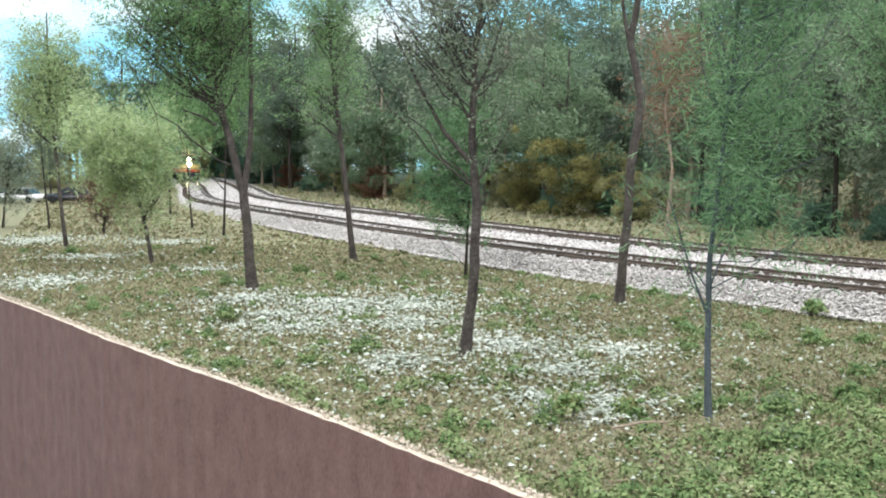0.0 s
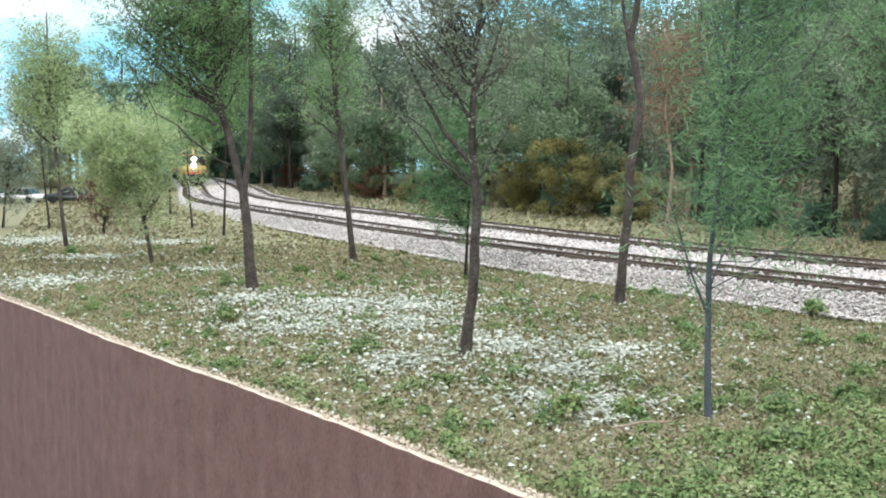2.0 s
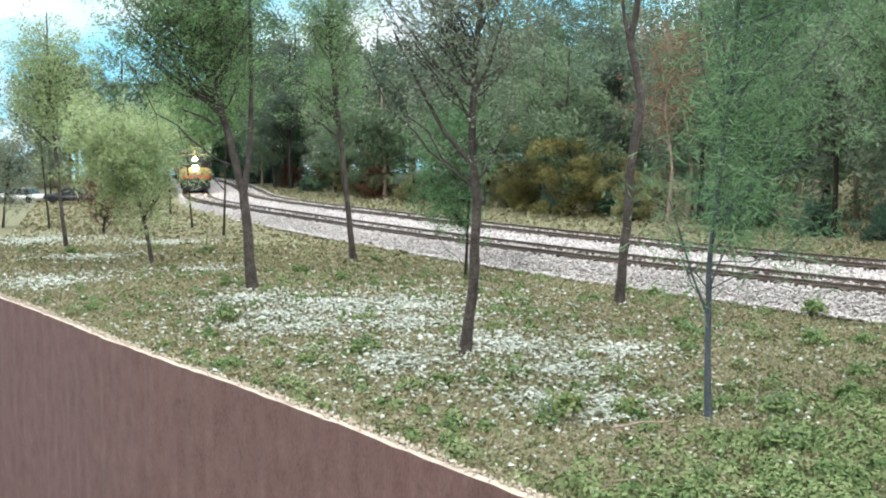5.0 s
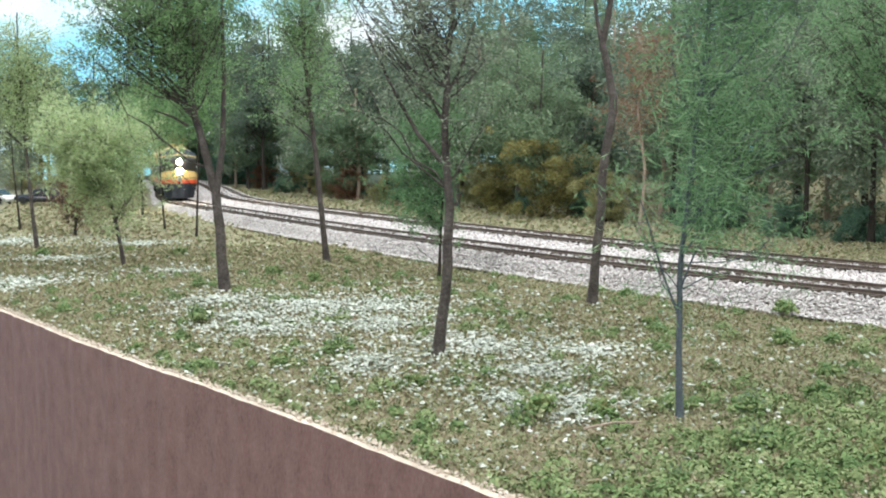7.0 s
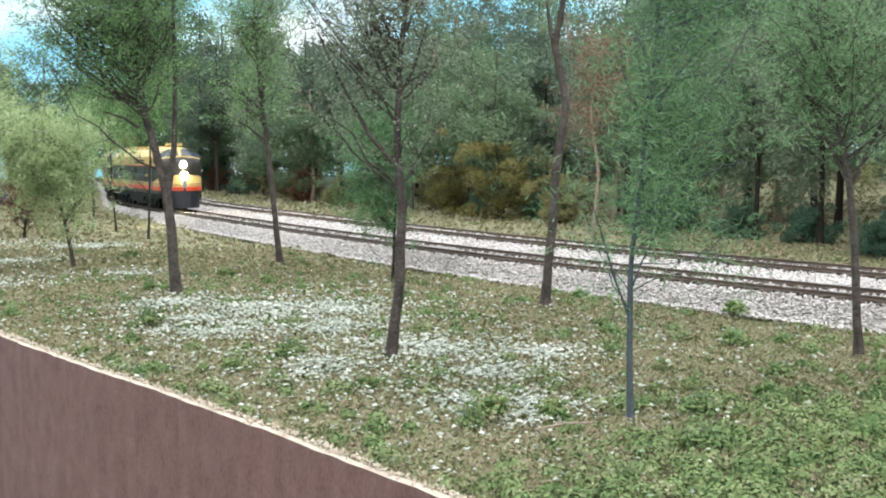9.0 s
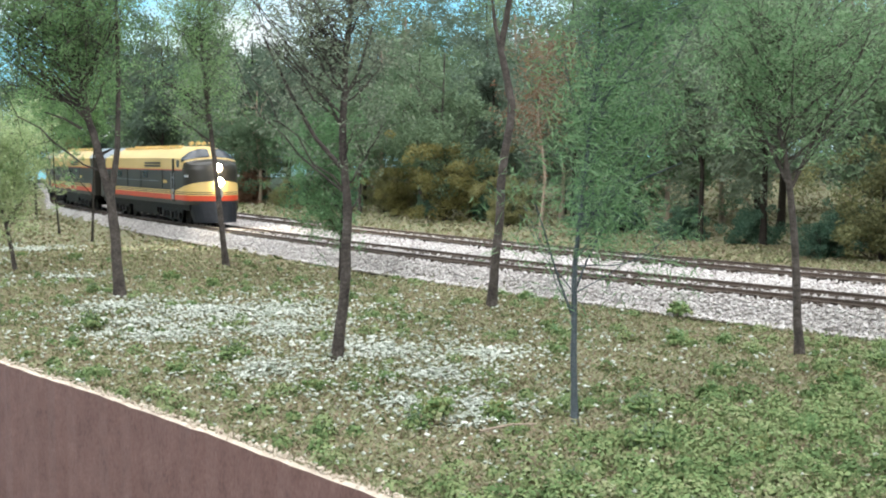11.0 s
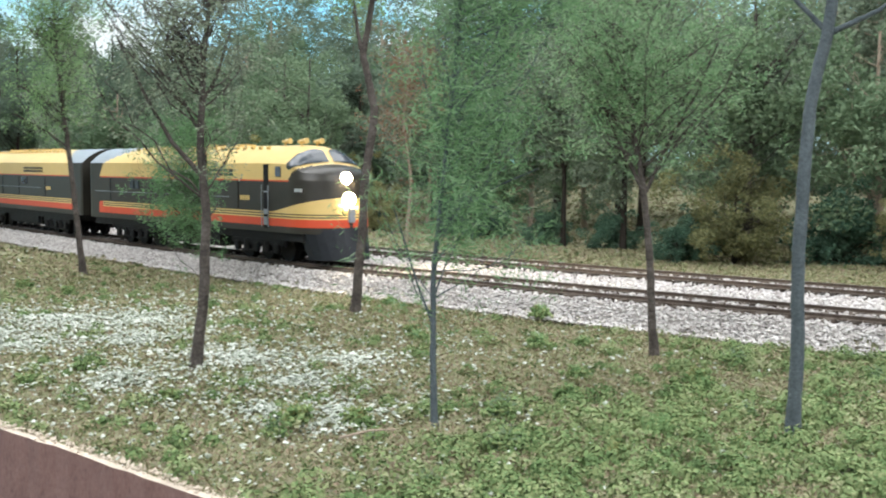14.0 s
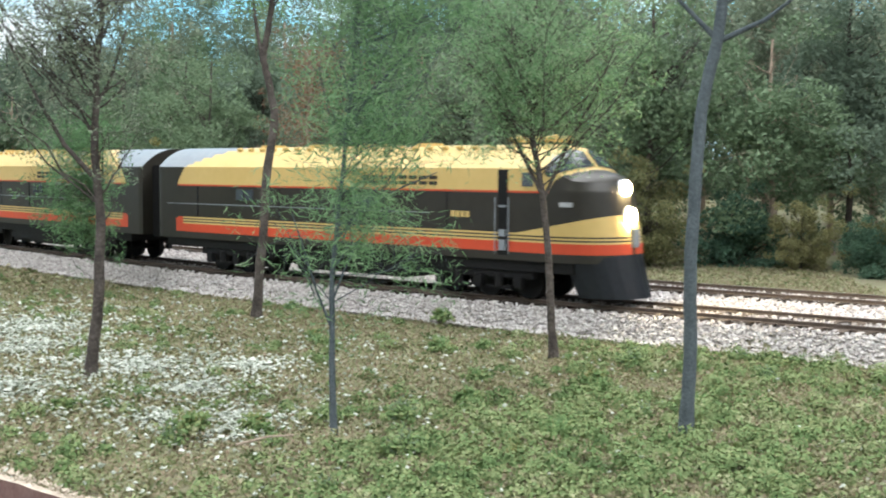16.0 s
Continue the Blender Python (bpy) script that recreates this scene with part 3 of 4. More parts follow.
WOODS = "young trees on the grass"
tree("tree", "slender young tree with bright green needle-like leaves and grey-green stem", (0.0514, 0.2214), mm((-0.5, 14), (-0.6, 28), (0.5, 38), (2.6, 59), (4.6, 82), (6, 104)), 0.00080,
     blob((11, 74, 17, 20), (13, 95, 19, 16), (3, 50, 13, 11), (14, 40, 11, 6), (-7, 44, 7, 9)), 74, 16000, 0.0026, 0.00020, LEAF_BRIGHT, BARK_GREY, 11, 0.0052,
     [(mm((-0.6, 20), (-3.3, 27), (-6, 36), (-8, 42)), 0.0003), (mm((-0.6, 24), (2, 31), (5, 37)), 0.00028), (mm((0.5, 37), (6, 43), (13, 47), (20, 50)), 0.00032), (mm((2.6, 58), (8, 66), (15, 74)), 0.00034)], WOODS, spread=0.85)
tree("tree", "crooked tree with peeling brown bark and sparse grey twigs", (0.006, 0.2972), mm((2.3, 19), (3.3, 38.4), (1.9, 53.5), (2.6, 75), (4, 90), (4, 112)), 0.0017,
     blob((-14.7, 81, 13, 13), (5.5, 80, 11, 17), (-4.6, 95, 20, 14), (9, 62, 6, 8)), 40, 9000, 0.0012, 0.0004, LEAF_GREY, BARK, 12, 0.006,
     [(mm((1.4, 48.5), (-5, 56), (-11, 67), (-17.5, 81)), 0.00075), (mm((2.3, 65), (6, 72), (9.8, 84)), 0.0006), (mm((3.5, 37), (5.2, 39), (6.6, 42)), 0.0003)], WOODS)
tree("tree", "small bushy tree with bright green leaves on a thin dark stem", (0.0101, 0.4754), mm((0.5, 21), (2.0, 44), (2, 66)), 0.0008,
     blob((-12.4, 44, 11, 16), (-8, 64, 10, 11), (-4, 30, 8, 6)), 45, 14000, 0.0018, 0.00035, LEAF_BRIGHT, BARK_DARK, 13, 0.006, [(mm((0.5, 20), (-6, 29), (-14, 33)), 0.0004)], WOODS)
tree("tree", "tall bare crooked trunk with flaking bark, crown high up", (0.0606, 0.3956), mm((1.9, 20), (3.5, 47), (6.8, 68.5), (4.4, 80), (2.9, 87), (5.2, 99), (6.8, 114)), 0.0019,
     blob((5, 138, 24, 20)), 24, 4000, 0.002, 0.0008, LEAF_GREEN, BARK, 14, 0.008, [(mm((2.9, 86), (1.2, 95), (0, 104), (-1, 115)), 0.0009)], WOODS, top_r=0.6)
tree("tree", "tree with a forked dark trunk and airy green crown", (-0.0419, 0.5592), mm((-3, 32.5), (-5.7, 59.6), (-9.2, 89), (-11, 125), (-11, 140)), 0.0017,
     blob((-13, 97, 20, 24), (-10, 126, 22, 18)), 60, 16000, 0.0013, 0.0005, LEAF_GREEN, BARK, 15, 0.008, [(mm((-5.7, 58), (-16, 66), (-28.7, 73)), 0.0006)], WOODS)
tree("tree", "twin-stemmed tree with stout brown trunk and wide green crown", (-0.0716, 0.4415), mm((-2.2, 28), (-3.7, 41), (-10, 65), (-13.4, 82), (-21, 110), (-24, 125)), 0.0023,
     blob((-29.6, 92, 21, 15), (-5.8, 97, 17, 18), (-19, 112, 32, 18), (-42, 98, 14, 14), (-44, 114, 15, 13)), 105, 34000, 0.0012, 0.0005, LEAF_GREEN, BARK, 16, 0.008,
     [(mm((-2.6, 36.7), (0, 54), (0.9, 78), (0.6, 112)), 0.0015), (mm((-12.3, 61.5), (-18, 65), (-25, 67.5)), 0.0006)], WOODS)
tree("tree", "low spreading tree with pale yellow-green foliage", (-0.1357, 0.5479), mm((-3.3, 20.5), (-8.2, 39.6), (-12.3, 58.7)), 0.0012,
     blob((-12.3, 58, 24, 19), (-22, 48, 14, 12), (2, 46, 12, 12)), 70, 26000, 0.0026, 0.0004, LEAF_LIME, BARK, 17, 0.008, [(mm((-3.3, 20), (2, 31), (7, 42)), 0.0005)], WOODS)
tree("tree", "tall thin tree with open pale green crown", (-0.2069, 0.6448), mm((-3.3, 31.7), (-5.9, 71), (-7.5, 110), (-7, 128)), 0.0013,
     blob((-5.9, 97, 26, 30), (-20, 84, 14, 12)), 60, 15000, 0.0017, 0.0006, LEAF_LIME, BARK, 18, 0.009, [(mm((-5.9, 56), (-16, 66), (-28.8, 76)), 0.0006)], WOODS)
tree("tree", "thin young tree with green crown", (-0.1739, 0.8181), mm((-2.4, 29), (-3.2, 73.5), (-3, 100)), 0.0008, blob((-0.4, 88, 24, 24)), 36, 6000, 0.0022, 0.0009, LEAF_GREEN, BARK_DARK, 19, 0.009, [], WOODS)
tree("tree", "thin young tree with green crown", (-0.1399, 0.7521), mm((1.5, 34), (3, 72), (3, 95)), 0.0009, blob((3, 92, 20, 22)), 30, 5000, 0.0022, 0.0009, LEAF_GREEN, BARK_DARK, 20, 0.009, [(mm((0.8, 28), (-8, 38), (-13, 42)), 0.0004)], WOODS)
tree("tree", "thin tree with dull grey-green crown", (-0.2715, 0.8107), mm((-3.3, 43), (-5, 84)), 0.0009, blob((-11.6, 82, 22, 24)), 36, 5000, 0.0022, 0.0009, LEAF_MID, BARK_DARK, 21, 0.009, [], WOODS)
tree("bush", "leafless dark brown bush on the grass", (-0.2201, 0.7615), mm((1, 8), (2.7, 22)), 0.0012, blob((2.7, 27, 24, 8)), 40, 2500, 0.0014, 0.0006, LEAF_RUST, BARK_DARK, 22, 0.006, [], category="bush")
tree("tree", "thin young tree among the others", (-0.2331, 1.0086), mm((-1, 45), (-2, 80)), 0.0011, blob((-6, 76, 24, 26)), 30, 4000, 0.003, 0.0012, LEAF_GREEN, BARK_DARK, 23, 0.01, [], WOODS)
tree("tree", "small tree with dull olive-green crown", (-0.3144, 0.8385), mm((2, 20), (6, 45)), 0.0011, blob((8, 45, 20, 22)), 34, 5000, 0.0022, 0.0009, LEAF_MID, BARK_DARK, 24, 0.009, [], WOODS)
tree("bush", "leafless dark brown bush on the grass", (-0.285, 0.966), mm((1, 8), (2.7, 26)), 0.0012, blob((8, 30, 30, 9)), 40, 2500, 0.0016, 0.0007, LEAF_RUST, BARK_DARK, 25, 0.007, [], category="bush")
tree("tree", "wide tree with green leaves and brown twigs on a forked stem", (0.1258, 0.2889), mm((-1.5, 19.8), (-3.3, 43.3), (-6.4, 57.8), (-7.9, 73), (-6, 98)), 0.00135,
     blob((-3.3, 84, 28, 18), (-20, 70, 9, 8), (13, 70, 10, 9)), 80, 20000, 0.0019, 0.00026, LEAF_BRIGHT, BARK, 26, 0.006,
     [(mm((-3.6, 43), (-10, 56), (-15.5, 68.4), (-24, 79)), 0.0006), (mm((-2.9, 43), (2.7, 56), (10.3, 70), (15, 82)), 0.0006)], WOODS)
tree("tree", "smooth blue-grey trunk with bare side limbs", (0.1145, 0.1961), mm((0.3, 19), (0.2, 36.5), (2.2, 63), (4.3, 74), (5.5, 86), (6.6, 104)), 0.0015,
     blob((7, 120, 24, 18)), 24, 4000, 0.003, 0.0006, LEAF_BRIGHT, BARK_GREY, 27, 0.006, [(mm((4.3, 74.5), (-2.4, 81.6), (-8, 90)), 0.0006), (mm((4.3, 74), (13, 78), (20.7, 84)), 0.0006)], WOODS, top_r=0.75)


# the woods behind the tracks
def along_woods(s, d):
    p, _ = on_track(s, d)
    return float(p[0]), float(p[1])


def place(ob, s, d, size, turn):
    x, y = along_woods(s, d)
    z = float(land(np.array(x), np.array(y)))
    copy_thing(ob, pose(x, y, z - 0.001, 0, 0, turn) @ Matrix.Diagonal((size, size, size, 1)))


FOREST = "woodland trees"
KINDS = []
for k, (leaf, bark, hgt, wid, label) in enumerate(((LEAF_MID, BARK_DARK, 150, 34, "full woodland tree with grey-green foliage"), (LEAF_DARK, BARK_DARK, 165, 30, "tall dark blue-green woodland tree"),
                                                   (WOOD_GREEN, BARK, 140, 36, "round full green woodland tree"), (WOOD_GREEN, BARK_PALE, 118, 30, "shorter green woodland tree with pale trunk"),
                                                   (LEAF_MID, BARK_PALE, 130, 32, "pale-trunked woodland tree with grey-green foliage"), (LEAF_DARK, BARK_DARK, 130, 36, "dark dense woodland tree"))):
    x, y = along_woods(0.42 + 0.17 * k, 0.30 + 0.03 * (k % 3))
    KINDS.append(tree("tree", label, (x, y), mm((2, hgt * 0.3), (-2, hgt * 0.6), (0, hgt)), 0.0024,
                      blob((0, hgt * 0.78, wid * 0.8, hgt * 0.2), (-wid * 0.5, hgt * 0.6, wid * 0.7, hgt * 0.14), (wid * 0.5, hgt * 0.55, wid * 0.7, hgt * 0.14), (0, hgt * 0.42, wid * 0.6, hgt * 0.08)),
                      46, 10500, 0.0029, 0.00150, leaf, bark, 40 + k, 0.013, [], FOREST, twigs=2, three=True, puff=0.0105))
BUSHES = []
for k, (leaf, hgt, wid, label) in enumerate(((LEAF_OLIVE, 74, 36, "dense olive-brown bush at the wood's edge"), (LEAF_SAGE, 62, 30, "grey-green bush at the wood's edge"), (LEAF_TEAL, 40, 26, "low dark green bush at the wood's edge"), (LEAF_RUST, 55, 26, "rusty brown bush at the wood's edge"))):
    x, y = ((0.104, 0.945), (0.283, 0.560), (0.335, 0.548), (0.02, 1.36))[k]
    BUSHES.append(tree("bush", label, (x, y), mm((1, hgt * 0.3), (0, hgt * 0.7)), 0.0015, blob((0, hgt * 0.55, wid, hgt * 0.4), (-wid * 0.6, hgt * 0.35, wid * 0.6, hgt * 0.3), (wid * 0.6, hgt * 0.4, wid * 0.6, hgt * 0.32)),
                       44, 10000, 0.0020, 0.0012, leaf, BARK_DARK, 60 + k, 0.009, [], "woodland bushes", "bush", twigs=2, three=True, puff=0.0062))
dice = random.Random(5)
for k, x, y, size, turn in ((1, 0.352, 0.510, 0.62, 70), (1, 0.395, 0.475, 0.8, 200), (2, 0.262, 0.585, 0.55, 30), (2, 0.405, 0.520, 0.6, 120), (0, 0.132, 1.00, 0.85, 160), (0, 0.072, 1.04, 0.7, 250)):
    copy_thing(BUSHES[k], pose(x, y, float(land(np.array(x), np.array(y))) - 0.001, 0, 0, turn) @ Matrix.Diagonal((size, size, size, 1)))
for row, (d, step) in enumerate(((0.27, 0.085), (0.36, 0.085), (0.48, 0.095))):
    s_ = 0.30 + 0.03 * row
    while s_ < 2.3:
        narrow = float(np.interp(s_, [1.3, 2.3], [0, 0.17]))
        place(dice.choice(KINDS), s_, d - narrow + dice.uniform(-0.03, 0.03), dice.uniform(0.85, 1.15) * (1 + (0.0, 0.15, 0.45)[row] + 1.0 * narrow), dice.uniform(0, 360))
        s_ += step * dice.uniform(0.7, 1.3)
s_ = 0.46
while s_ < 2.4:
    place(dice.choice((BUSHES[1], BUSHES[2], BUSHES[2], BUSHES[2], BUSHES[3])), s_, 0.235 - float(np.interp(s_, [1.3, 2.3], [0, 0.12])) + dice.uniform(-0.01, 0.05), dice.uniform(0.4, 0.8), dice.uniform(0, 360))
    s_ += 0.075 * dice.uniform(0.6, 1.4)


def far_woods():
    """The joined mass of trees at the back, as many small clumps of leaves."""
    global RNG
    RNG = np.random.default_rng(99)
    for leaf, n, seed, lab in ((LEAF_DARK, 900, 3, "far dark green woods massed behind the nearer trees"), (LEAF_MID, 900, 4, "far grey-green woods massed behind the nearer trees"), (LEAF_DARK, 800, 5, "deep dark leaf fill for the shaded gaps between far trunks")):
        s_ = RNG.uniform(0.25, 2.35, n)
        d = 0.66 - np.interp(s_, [1.3, 2.3], [0, 0.2]) + RNG.uniform(0, 0.22, n)
        tops = (0.235 + 0.05 * np.sin(7 * s_ + seed) + 0.03 * np.sin(23 * s_)) * np.interp(s_, [1.1, 2.2], [1.0, 1.55])
        z = tops * RNG.uniform(0.02, 1, n) ** 0.8
        at = np.array([on_track(a, b)[0] for a, b in zip(s_, d)])
        c = np.stack([at[:, 0], at[:, 1], z + 0.02], 1)
        out = RNG.normal(size=(n, 85, 3))
        out *= RNG.uniform(0, 1, (n, 85, 1)) ** 0.38 / np.linalg.norm(out, axis=2, keepdims=True)
        p = (c[:, None] + out * np.array([0.024, 0.024, 0.019]) * RNG.uniform(0.7, 1.3, (n, 1, 1))).reshape(-1, 3)
        # added low leaf fill that hides backdrop gaps, in place of the woods' shade
        if lab.startswith("deep"):
            p[:, 2] = p[:, 2] * 0.42
        tagged(new("far_woods", np_mesh("far_woods", *blades(p, 0.0046, 0.0030, three=True), [leaf])), lab, "woods", kind="stuff")


far_woods()


def stand(ob, x, y, size, turn):
    copy_thing(ob, pose(x, y, float(land(np.array(x), np.array(y))) - 0.001, 0, 0, turn) @ Matrix.Diagonal((size, size, size, 1)))


for k in range(11):
    stand(dice.choice(BUSHES[:3]), -0.95 + 0.085 * k + dice.uniform(-0.02, 0.02), 2.15 + dice.uniform(-0.06, 0.06), dice.uniform(1.2, 1.7), dice.uniform(0, 360))
for k in range(17):
    stand(dice.choice(KINDS), -1.15 + 0.075 * k + dice.uniform(-0.03, 0.03), 2.35 + dice.uniform(-0.12, 0.1), dice.uniform(1.3, 1.75) if k > 4 else dice.uniform(0.7, 1.0), dice.uniform(0, 360))
for x, y, size, k in ((-0.62, 2.0, 1.45, 1), (-0.52, 2.12, 1.5, 5), (-0.72, 1.75, 0.8, 0), (-0.85, 1.6, 0.7, 4), (-0.6, 1.55, 0.6, 3), (-0.5, 1.5, 0.55, 0), (-0.95, 1.8, 0.8, 2)):
    stand(KINDS[k], x, y, size, dice.uniform(0, 360))

# tall trees at the back of the curve
for x, y, size, k in ((-0.24, 1.95, 1.75, 0), (-0.45, 2.45, 1.3, 5), (-0.52, 2.52, 1.3, 5), (-0.31, 2.2, 2.1, 2), (-0.40, 2.38, 2.5, 1), (0.02, 1.62, 1.5, 2), (-0.19, 2.05, 2.2, 4)):
    stand(KINDS[k], x, y, size, dice.uniform(0, 360))

for k in range(12):
    stand(dice.choice(BUSHES[:3]), -1.05 + 0.052 * k + dice.uniform(-0.015, 0.015), 1.78 + 0.02 * (k % 3) + dice.uniform(-0.04, 0.04), dice.uniform(0.9, 1.3), dice.uniform(0, 360))

for k in range(7):
    x, y = -0.66 + 0.07 * k, 2.50 + 0.03 * (k % 2)
    if not -0.06 < float(off_track(np.array(x), np.array(y))) < 0.11:
        stand(BUSHES[(1, 2, 0)[k % 3]], x, y, 1.7, 50 * k)
for x, y, size in ((-0.505, 2.66, 2.3), (-0.455, 2.63, 2.4), (-0.40, 2.60, 2.2)):
    stand(BUSHES[2], x, y, size, 400 * x)

# grass tufts, fallen wood
TUFTS = []
for k in range(3):
    RNG = np.random.default_rng(80 + k)
    p = RNG.normal(0, 1, (150, 3)) * np.array([0.0015, 0.0015, 0.0014])
    p[:, 2] = np.abs(p[:, 2]) + 0.0008
    top = tagged(new("grass_tuft"), "small bright green clump of ground foam on the turf", "grass tuft", "grass tufts")
    top.matrix_world = pose(*[(0.118, 0.366), (0.024, 0.2235), (-0.066, 0.356)][k], 0.0)
    part("clump", np_mesh("clump", *crumbs(p, RNG.uniform(0.0004, 0.0008, 150), 1.0, 0.5, False), [TURF_GREEN]), top)
    at = RNG.normal(0, 1, (120, 3)) * np.array([0.0013, 0.0013, 0.0012]) + np.array([0, 0, 0.0030])
    part("blade_fringe", np_mesh("blade_fringe", *blades(at, 0.0020, 0.00016), [(LEAF_GREEN, LEAF_OLIVE, LEAF_DARK)[k]]), top)
    TUFTS.append(top)
for x, y in ((0.037, 0.226), (0.02, 0.222), (0.066, 0.225), (0.095, 0.262), (0.085, 0.24), (0.013, 0.41), (-0.06, 0.5), (-0.085, 0.46), (-0.04, 0.47), (0.135, 0.345), (0.155, 0.325), (0.12, 0.25), (0.14, 0.27),
             (-0.15, 0.62), (-0.12, 0.6), (-0.02, 0.3), (0.07, 0.33), (0.16, 0.24), (0.09, 0.2), (0.13, 0.22), (0.06, 0.2), (-0.19, 0.6), (0.10, 0.31), (0.0, 0.26)):
    size = dice.uniform(0.7, 1.05)
    if float(off_track(np.array(x), np.array(y))) > -0.028:
        continue
    stand(dice.choice(TUFTS), x, y, size, dice.uniform(0, 360))


for _ in range(70):
    y = dice.uniform(0.14, 0.62)
    x = float(edge_x(y)) + 0.004 + dice.random() * (float(np.interp(y, ALONG, TRACK_X)) - 0.030 - float(edge_x(y)))
    if -0.36 * y < x < 0.80 * y:
        stand(dice.choice(TUFTS), x, y, dice.uniform(0.4, 0.8), dice.uniform(0, 360))


def fallen_branch(label, x, y, z, points, r0, bark):
    top = tagged(new("dead_branch"), label, "branch", "dead branches")
    top.matrix_world = pose(x, y, z)
    p = np.array(points, float) / 1000
    part("stick", np_mesh("stick", *tube(p, np.linspace(r0, r0 * 0.5, len(p)), 6), [bark]), top)


fallen_branch("broken pale branch leaning at the wood's edge", 0.278, 0.86, 0.0, ((0, 0, 62), (12, -4, 50), (34, -6, 32), (52, -6, 12), (60, -6, 0)), 0.0011, BARK_PALE)
fallen_branch("thin dry stick lying on the turf", 0.03, 0.203, 0.0022, ((0, 0, 0), (6, 3, 0.4), (11, 4, 0.2)), 0.0003, BARK_PALE)
tree("tree", "dead tree with curled rusty-pink twigs", along_woods(0.93, 0.19), mm((4, 40), (-2, 80), (3, 112)), 0.0014, blob((8, 112, 22, 22), (-10, 85, 14, 20)), 34, 2600, 0.003, 0.0008, LEAF_RUST, BARK_PALE, 91, 0.010, [], FOREST)


def car(label, x, y, turn, paint):
    """A small parked car, nose along its own y."""
    top = tagged(new("parked_car"), label, "car", "parked cars")
    top.matrix_world = pose(x, y, float(land(np.array(x), np.array(y))), 0, 0, turn)
    bm = bmesh.new()
    box(bm, -0.010, 0.010, -0.027, 0.027, 0.0022, 0.0092, 0.0016)
    part("body", from_bm("body", bm, paint, smooth=True), top)
    bm = bmesh.new()
    v = [bm.verts.new(p) for p in ((-0.0095, -0.020, 0.009), (0.0095, -0.020, 0.009), (0.0095, 0.012, 0.009), (-0.0095, 0.012, 0.009),
                                  (-0.0080, -0.014, 0.0152), (0.0080, -0.014, 0.0152), (0.0080, 0.004, 0.0152), (-0.0080, 0.004, 0.0152))]
    for q in ((0, 1, 5, 4), (1, 2, 6, 5), (2, 3, 7, 6), (3, 0, 4, 7)):
        bm.faces.new([v[i] for i in q])
    part("glasshouse", from_bm("glasshouse", bm, CARGLASS), top, "dark car windows")
    bm = bmesh.new()
    box(bm, -0.0081, 0.0081, -0.0142, 0.0042, 0.0150, 0.0158, 0.0003)
    part("roof", from_bm("roof", bm, paint), top)
    for sx in (-1, 1):
        for yy in (-0.0165, 0.0165):
            bm = bmesh.new()
            cylinder(bm, (sx * 0.0085, yy, 0.0037), (sx * 0.0104, yy, 0.0037), 0.0037, 16)
            part("wheel", from_bm("wheel", bm, TYRE), top)


CARGLASS = material("car_glass", [(0.3, (0.02, 0.025, 0.03)), (0.7, (0.03, 0.035, 0.04))], 50, rough=0.1, bump=0, spec=0.7)
TYRE = material("tyre_rubber", [(0.3, (0.015, 0.015, 0.015)), (0.7, (0.03, 0.03, 0.03))], 300)
CAR_WHITE = material("white_car_paint", [(0.3, (0.72, 0.73, 0.74)), (0.7, (0.8, 0.81, 0.82))], 50, rough=0.25, bump=0, spec=0.5)
CAR_DARK = material("dark_car_paint", [(0.3, (0.03, 0.035, 0.045)), (0.7, (0.05, 0.055, 0.065))], 50, rough=0.25, bump=0, spec=0.5)
car("white parked model car beside the trees", -0.450, 1.25, 78, CAR_WHITE)
car("white parked model car beside the trees", -0.500, 1.30, 78, CAR_WHITE)
car("dark parked model car beside the trees", -0.385, 1.22, 80, CAR_DARK)

# ---- the train ----
YELLOW = material("yellow_paint", [(0.3, (0.56, 0.40, 0.145)), (0.7, (0.62, 0.45, 0.18))], 60, rough=0.4, bump=0.05, spec=0.4)
DARK = material("dark_paint", [(0.3, (0.021, 0.019, 0.015)), (0.7, (0.031, 0.028, 0.022))], 60, rough=0.4, bump=0.05, spec=0.4)
ORANGE = material("orange_paint", [(0.3, (0.50, 0.062, 0.024)), (0.7, (0.58, 0.078, 0.034))], 60, rough=0.4, bump=0.05, spec=0.4)
GREYROOF = material("grey_paint", [(0.3, (0.20, 0.23, 0.26)), (0.7, (0.28, 0.31, 0.34))], 60, rough=0.45, bump=0.05, spec=0.4)
BLACK = material("underframe_black", [(0.3, (0.006, 0.006, 0.007)), (0.7, (0.014, 0.014, 0.015))], 300, rough=0.6, bump=0.2)
PILOT = material("slate_paint", [(0.3, (0.020, 0.024, 0.032)), (0.7, (0.034, 0.040, 0.050))], 100, rough=0.45, bump=0.05, spec=0.4)
STEEL = material("bright_metal", [(0.3, (0.5, 0.5, 0.5)), (0.7, (0.65, 0.65, 0.65))], 100, rough=0.3, metal=0.9, bump=0)
GLASS = material("dark_glass", [(0.3, (0.05, 0.06, 0.075)), (0.7, (0.07, 0.085, 0.10))], 50, rough=0.08, bump=0, spec=0.7)


def glowing(name, colour, strength):
    m = bpy.data.materials.new(name)
    m.use_nodes = True
    b = m.node_tree.nodes["Principled BSDF"]
    b.inputs["Base Color"].default_value = (0.9, 0.9, 0.85, 1)
    b.inputs["Emission Color"].default_value, b.inputs["Emission Strength"].default_value = (*colour, 1), strength
    return m


LAMP = glowing("lit_headlight", (1.0, 0.80, 0.45), 800)
LENGTH, HALF = 0.2227, 0.0175
TRUCK_AT = (0.050, 0.174)
